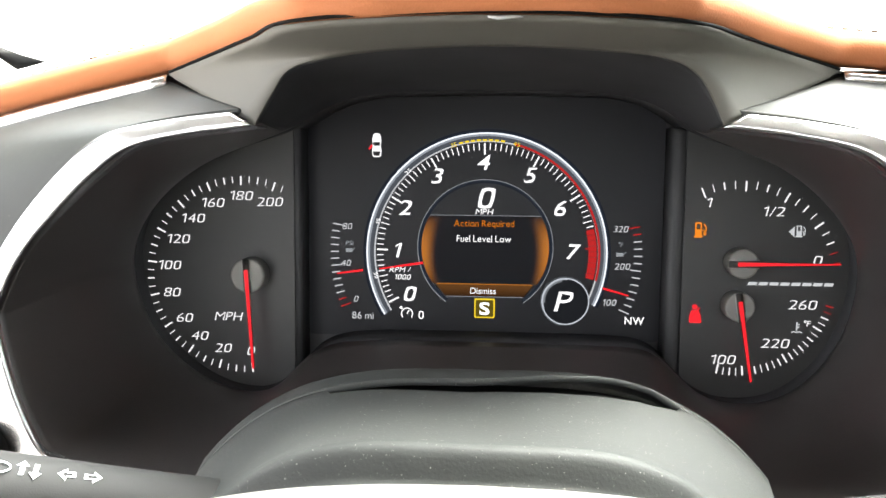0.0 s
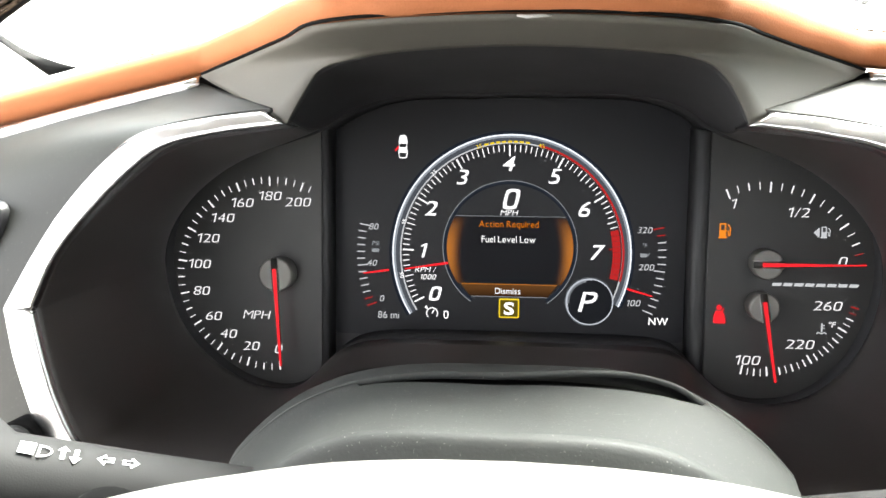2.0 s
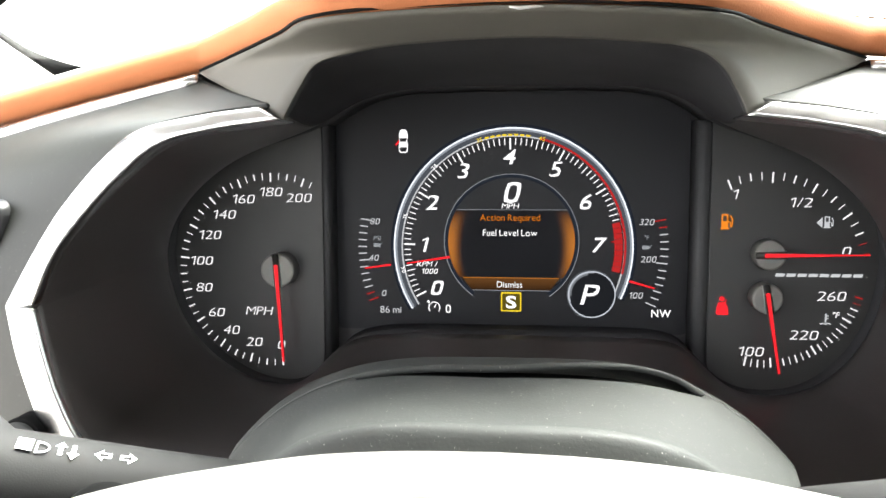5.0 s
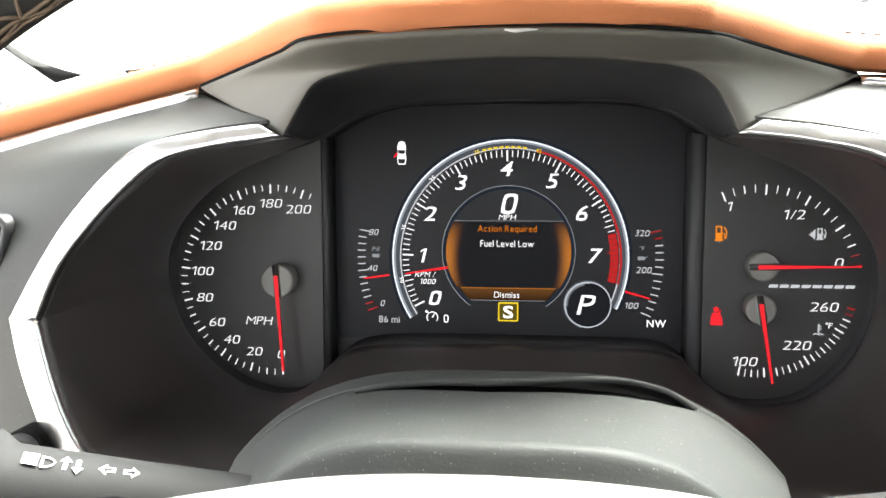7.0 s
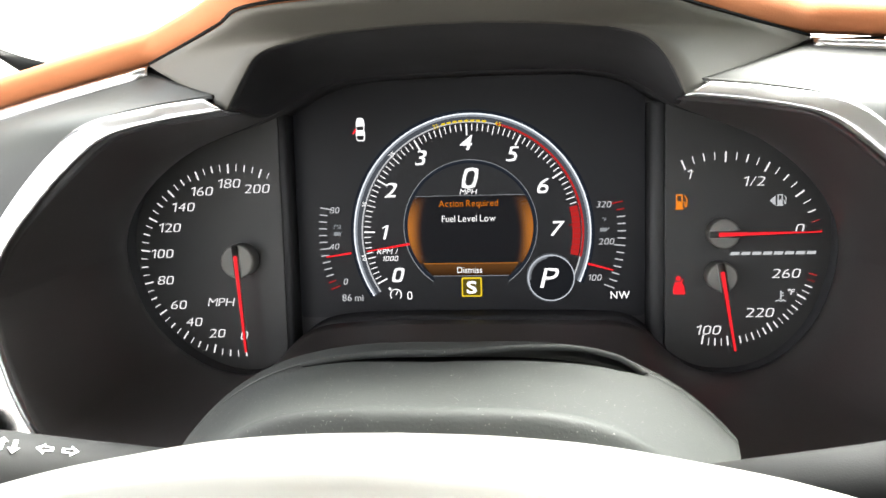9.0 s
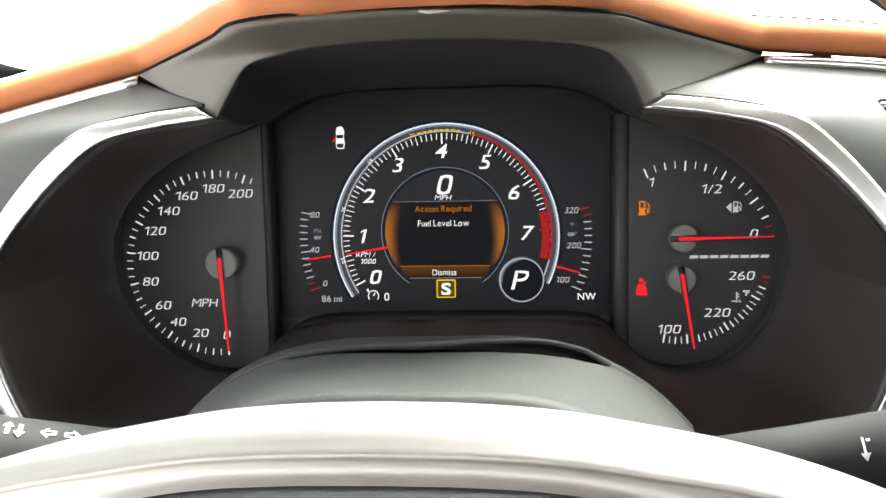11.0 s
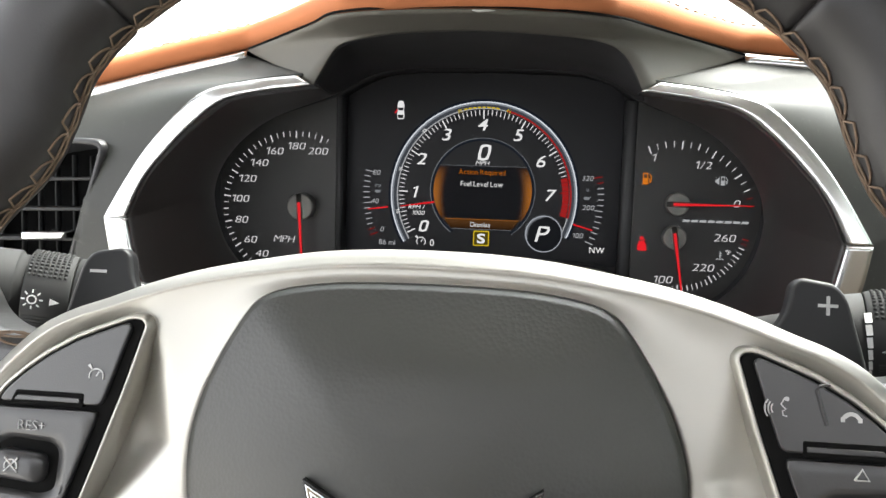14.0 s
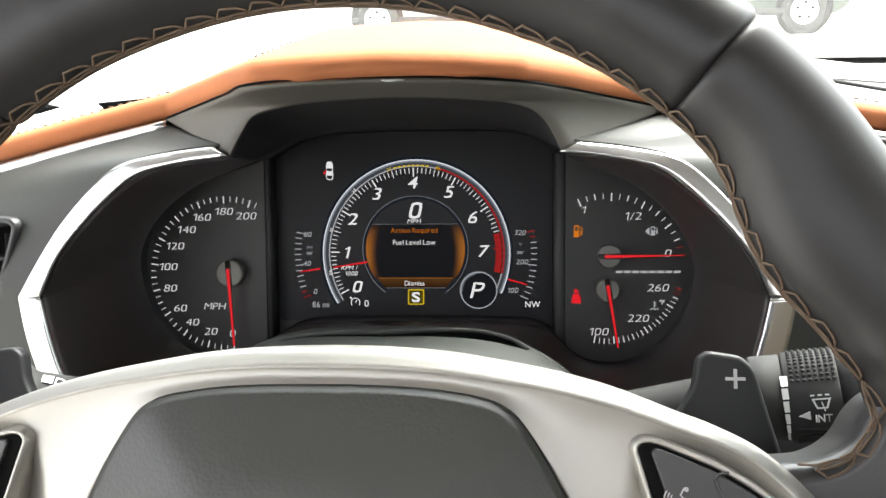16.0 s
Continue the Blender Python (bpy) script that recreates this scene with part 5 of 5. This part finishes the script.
def sign(bm, material=M_PRINT_DIM, name="symbol", label=""):
    return part(name, bm, material, wheel, label, smooth=False)


sign(merge(arc_band(-0.0922, 0.0056, 0.0019, 0.0023, -20, 200, YL, n=20), needle(-0.0922, 0.0056, 60, 0, 0.0016, 0.0002, 0.0002, YL), needle(-0.0922, 0.0056, 125, 0.0024, 0.0040, 0.0002, 0.0005, YL)), name="cruise_symbol")
sign(lettering("RES+", -0.1104, -0.0092, YL, 0.0040, 1.0, 0, -0.012), M_PRINT_FADED, "lettering")
sign(lettering("SET-", -0.1206, -0.0322, YL, 0.0040, 1.0, 0, -0.012), M_PRINT_FADED, "lettering")
sign(merge(arc_band(-0.1145, -0.0206, 0.0017, 0.0021, -20, 200, YB - 0.0024, n=20), needle(-0.1145, -0.0202, 45, -0.0028, 0.0028, 0.0002, 0.0002, YB - 0.0024), needle(-0.1145, -0.0202, 135, -0.0028, 0.0028, 0.0002, 0.0002, YB - 0.0024)), name="cancel_symbol")
sign(merge(*[arc_band(0.0932, 0.0085, r, r + 0.0003, 140, 220, YL, n=10) for r in (0.0016, 0.0024, 0.0032)], tube([(0.0948, YL, 0.0114), (0.0938, YL, 0.0096), (0.0950, YL, 0.0084), (0.0942, YL, 0.0078), (0.0944, YL, 0.0068), (0.0954, YL, 0.0066)], 0.0002, 5), plate(disc(0.0953, 0.0110, 0.0006, 8), YL, YB)), M_PRINT_FADED, "voice_symbol")
sign(tube([(0.1058, YL, 0.0152), (0.1034, YL, 0.0148), (0.1026, YL, 0.0136), (0.1052, YL, 0.0048)], 0.0005, 6), M_BTN, "button_divider")
sign(merge(arc_band(0.1112, 0.0060, 0.0016, 0.0026, 30, 150, YL, n=16), plate(rect(0.1086, 0.0060, 0.1096, 0.0072), YL, YB), plate(rect(0.1128, 0.0060, 0.1138, 0.0072), YL, YB)), name="phone_symbol")
sign(tube([(0.1122, YL, -0.0084), (0.1158, YL, -0.0084), (0.1140, YL, -0.0056), (0.1122, YL, -0.0084)], 0.0003, 5), name="up_symbol")

# shift paddles
for s in (-1, 1):
    q = [(0.100, 0.020), (0.1085, 0.0335), (0.1100, 0.0425), (0.1130, 0.0448), (0.1235, 0.0432), (0.1272, 0.0390), (0.1345, 0.0135), (0.1370, -0.012), (0.118, -0.028), (0.102, -0.018)]
    q = [(s * x, z) for x, z in q]
    q = q if s > 0 else q[::-1]
    pad = part("shift_paddle", plate([tuple(p) for p in rounded(q, 0.003)], 0.0285, 0.0340, 0.0016), M_PADDLE, wheel, "black shift paddle with a white sign")
    bars = [plate(rect(s * 0.121 - 0.0030, 0.0357, s * 0.121 + 0.0030, 0.0367), 0.0282, 0.029)]
    if s > 0:
        bars.append(plate(rect(0.1205, 0.0332, 0.1215, 0.0392), 0.0281, 0.029))
    part("paddle_sign", merge(*bars), M_PRINT_DIM, pad, smooth=False)
part("hub_boot", plate(disc(0, -0.03, 0.055), 0.008, 0.045, 0.004), M_PADDLE, wheel, "black hub behind the spokes")


# ---- stalks ----
def stalk(name, a, e, b, c, r_stick, r_knob, label):
    """A stalk from the column at a to e, and its knob between b and c."""
    ob = thing(name, a, label, "stalk")
    a, e, b, c = Vector(a), Vector(e), Vector(b), Vector(c)
    d = (c - b).normalized()
    part("stick", tube([a.lerp(e, -0.4), a.lerp(e, 0.5), a.lerp(e, 0.93), b], [r_stick * 0.85, r_stick, r_stick * 1.12, r_knob * 0.94], 24), M_KNOB, ob)
    L = (c - b).length
    part("knob", tube([b, b + d * 0.001, b + d * L * 0.20, b + d * L * 0.205], [r_knob * 0.97, r_knob, r_knob, r_knob * 0.95], 32), M_KNOB, ob)
    ring = part("grip_ring", tube([b + d * L * 0.21, b + d * L * 0.22, b + d * L * 0.53, b + d * L * 0.54], [r_knob, r_knob * 1.03, r_knob * 1.03, r_knob * 0.97], 32), M_KNOB, ob, "ribbed grip ring")
    up = Vector((0, 0, 1))
    up = (up - d * up.dot(d)).normalized()
    side = d.cross(up)
    grip = []
    for k in range(56):
        t = k * math.tau / 56
        turn = ((t + (math.pi / 2 if side.y > 0 else -math.pi / 2)) + math.pi) % math.tau - math.pi
        if abs(turn) < 0.50:
            continue
        o = (up * math.cos(t) + side * math.sin(t)) * r_knob * 1.035
        if o.dot(up) > 0:
            grip += [tube([b + d * L * (0.25 + 0.036 * m) + o, b + d * L * (0.25 + 0.036 * m + 0.022) + o], 0.00060, 5) for m in range(8)]
        else:
            grip.append(tube([b + d * L * 0.25 + o, b + d * L * 0.52 + o], 0.00060, 5))
    tagged(part("knurling", merge(*grip), M_KNOB, ring), kind="stuff")
    part("end_cap", tube([b + d * L * 0.54, b + d * L * 0.60, b + d * L * 0.61, b + d * L * 0.62, b + d * L * 0.95, c], [r_knob * 0.90, r_knob * 0.90, r_knob * 0.97, r_knob, r_knob * 0.98, r_knob * 0.78], 32), M_KNOB, ob)
    return ob, d, side, up


def on_bar(a, d, r, along, up, k=1.0):
    """A place on the driver's side of a bar from a along d, up by an angle."""
    n = Vector((0, -1, 0))
    n = (n - d * n.dot(d)).normalized()
    z = d.cross(n)
    z = z if z.z > 0 else -z
    return Vector(a) + d * along + (n * math.cos(up) + z * math.sin(up)) * r * k


def mark(ob, a, d, r, shapes, material=M_PRINT, name="symbol", k=1.02):
    """Flat signs wrapped on a bar: polygons of (along, up) in metres."""
    bm = bmesh.new()
    for poly in shapes:
        v = [bm.verts.new(on_bar(a, d, r, p[0], p[1] / r, k)) for p in poly]
        bm.faces.new(v)
    part(name, bm, material, ob, smooth=False, shell=0.0002)


A0, E0, B0, C0 = (-0.055, -0.183, -0.0632), (-0.140, -0.2155, -0.0442), (-0.1420, -0.2155, -0.0408), (-0.191, -0.236, -0.0322)
lights, d0, s0, u0 = stalk("light_stalk", A0, E0, B0, C0, 0.0118, 0.0155, "dark grey light stalk with white symbols")
dd = (Vector(E0) - Vector(A0)).normalized()


def arrow(x, z, s, flip):
    f = -1 if flip else 1
    return [(x + f * 2.2 * s, z), (x + f * 0.4 * s, z + 1.6 * s), (x + f * 0.4 * s, z + 0.7 * s), (x - f * 1.6 * s, z + 0.7 * s), (x - f * 1.6 * s, z - 0.7 * s), (x + f * 0.4 * s, z - 0.7 * s), (x + f * 0.4 * s, z - 1.6 * s)]


def ring_of(poly, k=0.62):
    c = np.mean(np.array(poly), 0)
    n = len(poly)
    q = [tuple(c + (np.array(p) - c) * k) for p in poly]
    return [[poly[i], poly[(i + 1) % n], q[(i + 1) % n], q[i]] for i in range(n)]


s = 0.00122
UPM = 0.0142
mark(lights, A0, dd, 0.0122, ring_of(arrow(0.0535, UPM, s, True), 0.6) + ring_of(arrow(0.0596, UPM, s, False), 0.6), name="turn_symbol", k=1.008)
tall = [(0.0026, 0), (0.0006, 0.0016), (0.0006, 0.0006), (-0.0024, 0.0006), (-0.0024, -0.0006), (0.0006, -0.0006), (0.0006, -0.0016)]
mark(lights, A0, dd, 0.0128, [[(0.0712 + b, UPM + 0.0012 + a) for a, b in tall], [(0.0678 + b, UPM + 0.0002 - a) for a, b in tall]], name="high_beam_arrows", k=1.008)
bow_ = [(0.0776 - 0.0038 * math.cos(t), UPM + 0.0010 + 0.0021 * math.sin(t)) for t in np.linspace(-math.pi / 2, math.pi / 2, 12)]
mark(lights, A0, dd, 0.0134, ring_of(bow_, 0.74) + [[(0.0784, UPM - 0.0008), (0.0826, UPM - 0.0004), (0.0826, UPM + 0.0036), (0.0784, UPM + 0.0034)]], name="lamp_symbol", k=1.008)
L0 = (Vector(C0) - Vector(B0)).length
cx = L0 * 0.46
rays = [[(cx + 0.0026 * math.cos(t - 0.1), 0.0026 * math.sin(t - 0.1)), (cx + 0.0026 * math.cos(t + 0.1), 0.0026 * math.sin(t + 0.1)), (cx + 0.0040 * math.cos(t + 0.07), 0.0040 * math.sin(t + 0.07)), (cx + 0.0040 * math.cos(t - 0.07), 0.0040 * math.sin(t - 0.07))] for t in np.arange(8) * math.pi / 4]
mark(lights, B0, d0, 0.0157, ring_of([(cx + 0.0019 * math.cos(t), 0.0019 * math.sin(t)) for t in np.arange(14) * math.tau / 14], 0.7) + rays, name="lamp_mode_symbol")
mark(lights, B0, d0, 0.0157, [[(L0 * 0.34, 0.0012), (L0 * 0.34, -0.0016), (L0 * 0.27, -0.0002)]], name="pointer_mark")
mark(lights, B0, d0, 0.0154, [[(L0 * (0.03 + 0.02 * (k % 2)), 0.010 - 0.005 * k), (L0 * 0.17, 0.010 - 0.005 * k), (L0 * 0.17, 0.0085 - 0.005 * k), (L0 * (0.03 + 0.02 * (k % 2)), 0.0085 - 0.005 * k)] for k in range(5)], name="mode_marks")

boot = spline([(-0.088, -0.214, -0.0560), (-0.095, -0.217, -0.0530), (-0.103, -0.219, -0.0515), (-0.111, -0.220, -0.0530)], 14)
part("stick_shroud", tube([tuple(p) for p in boot], [0.0075 * math.sin(math.pi * (i + 1.2) / 16) for i in range(14)], 12), M_GAP, lights, "black shroud under the stick")

A1, B1, C1 = (0.085, -0.195, -0.057), (0.152, -0.214, -0.0410), (0.205, -0.228, -0.0325)
wiper, d1, s1, u1 = stalk("wiper_stalk", A1, B1, B1, C1, 0.0105, 0.0160, "dark grey wiper stalk with white symbols")
L1 = (Vector(C1) - Vector(B1)).length
for k in range(6):
    mark(wiper, B1, d1, 0.0162, [[(0.0105, 0.0118 - 0.0045 * k), (0.0130 - 0.0003 * k, 0.0118 - 0.0045 * k), (0.0130 - 0.0003 * k, 0.0080 - 0.0045 * k), (0.0106, 0.0080 - 0.0045 * k)]], name="scale_mark")
wx = L1 * 0.48 - 0.0036
mark(wiper, B1, d1, 0.0166, ring_of([(wx - 0.0032, 0.0032), (wx + 0.0032, 0.0032), (wx + 0.0018, -0.0004), (wx - 0.0018, -0.0004)], 0.72) + [[(wx - 0.0034 + k * 0.0024, 0.0046), (wx - 0.0020 + k * 0.0024, 0.0046), (wx - 0.0020 + k * 0.0024, 0.0040), (wx - 0.0034 + k * 0.0024, 0.0040)] for k in range(3)] + [[(wx - 0.0002, 0.0020), (wx + 0.0002, 0.0020), (wx + 0.0010, -0.0012), (wx + 0.0006, -0.0014)]], name="wiper_symbol")
mark(wiper, B1, d1, 0.0166, [[(L1 * 0.34, -0.0010), (L1 * 0.34, -0.0042), (L1 * 0.27, -0.0026)]], name="pointer_mark")
pI = on_bar(B1, d1, 0.0170, wx, -0.0038 / 0.0166)
part("lettering", lettering("INT", pI.x, pI.z, pI.y - 0.0003, 0.0038, 0.95, 0, 0.005, 5), M_PRINT, wiper)
mark(wiper, A1, (Vector(B1) - Vector(A1)).normalized(), 0.0112, [[(0.0507, 0.009), (0.0513, 0.009), (0.0513, 0.004), (0.0507, 0.004)], [(0.0497, 0.0048), (0.0523, 0.0048), (0.0510, 0.0026)], [(0.0518, 0.0085), (0.0528, 0.0085), (0.0528, 0.0078), (0.0518, 0.0078)]], name="washer_symbol")

# ---- side air vent ----
vent = thing("air_vent", (-0.23, -0.105, -0.04), "black side air vent with silver thumb tab", "air vent", group="dashboard air vents")
oi = VENT_HOLE
oo = [tuple(p) for p in inset2(oi, -0.0035)]


def swept(bm):
    """Leans a piece of the vent back towards the door."""
    for v in bm.verts:
        v.co.y += -0.006 + 0.17 * (-0.20 - v.co.x)
    return bm


part("vent_frame", swept(grid([[(x, -0.095, z) for x, z in oo], [(x, -0.1055, z) for x, z in oo], [(x, -0.1072, z) for x, z in inset2(oi, -0.0022)], [(x, -0.1060, z) for x, z in oi], [(x, -0.072, z) for x, z in inset2(oi, 0.002)]], True, False, True)), M_VENT, vent, "black vent frame")
for k, z in enumerate((0.0065, -0.0105, -0.0275, -0.0445)):
    xr = np.interp(z, [-0.05, -0.018, 0.006, 0.0235], [-0.2265, -0.2145, -0.206, -0.200])
    part("vent_slat", swept(plate([(xr - 0.001, z), (-0.288, z - 0.003), (-0.288, z - 0.0050), (xr - 0.001, z - 0.0020)], -0.1045, -0.088, 0.0006)), M_KNOB, vent, "grey horizontal vent slat")
for x in (-0.2165, -0.2285, -0.2405, -0.2525, -0.2645):
    part("vent_fin", swept(plate(rect(x - 0.0006, -0.048, x + 0.0006, 0.018), -0.089, -0.0845)), M_KNOB, vent)
# black sheet added so the depth between the slats reads as shade
part("vent_dark_back", swept(plate(inset2(oi, -0.0005), -0.0775, -0.0720)), M_GAP, vent, "black sheet for the shade behind the slats")
part("thumb_tab", swept(plate([tuple(p) for p in rounded([(-0.2205, -0.0240), (-0.2500, -0.0255), (-0.2500, -0.0300), (-0.2225, -0.0282)], 0.001)], -0.1105, -0.094, 0.0012)), M_SILVER, vent, "silver thumb tab")

centre_vent = thing("air_vent", (0.215, -0.100, 0.03), "black centre air vent with silver upper edge", "air vent", group="dashboard air vents")
ci = VENT_HOLE_CENTRE


def leaned(bm):
    """Leans a piece of the centre vent along its panel."""
    for v in bm.verts:
        v.co.y += 0.012 + 0.32 * (v.co.z - 0.030)
    return bm


part("vent_frame", leaned(grid([[(x, -0.100, z) for x, z in inset2(ci, -0.003)], [(x, -0.1125, z) for x, z in inset2(ci, -0.0026)], [(x, -0.1140, z) for x, z in inset2(ci, -0.0012)], [(x, -0.1130, z) for x, z in ci], [(x, -0.080, z) for x, z in inset2(ci, 0.002)]], True, False, True)), M_VENT, centre_vent, "black vent frame")
part("silver_edge", leaned(plate([tuple(p) for p in rounded([(0.1832, 0.0574), (0.1990, 0.0566), (0.1992, 0.0590), (0.1836, 0.0596)], 0.0006)], -0.1148, -0.106, 0.0006)), M_SILVER, centre_vent, "silver upper edge")
# black sheet again stands for the shaded depth of the vent
part("vent_dark_back", leaned(plate(inset2(ci, -0.0005), -0.0850, -0.0800)), M_GAP, centre_vent, "black sheet for the shade behind the slats")
for z in (0.0405, 0.0235):
    xl = float(np.interp(z, [0.0215, 0.0450], [0.208, 0.189]))
    part("vent_slat", leaned(plate([(xl, z), (0.246, z), (0.246, z - 0.002), (xl, z - 0.002)], -0.1120, -0.094, 0.0006)), M_KNOB, centre_vent, "grey horizontal vent slat")

knob_ = thing("round_switch", (-0.187, -0.116, -0.067), "round dark switch beside the silver frame", "switch")
part("ring", plate(disc(-0.187, -0.067, 0.0092), -0.1260, -0.110, 0.001), M_GAP, knob_, "black outer ring")
part("button", plate(disc(-0.187, -0.067, 0.0080), -0.1300, -0.110, 0.002), M_KNOB, knob_, "grey button face")
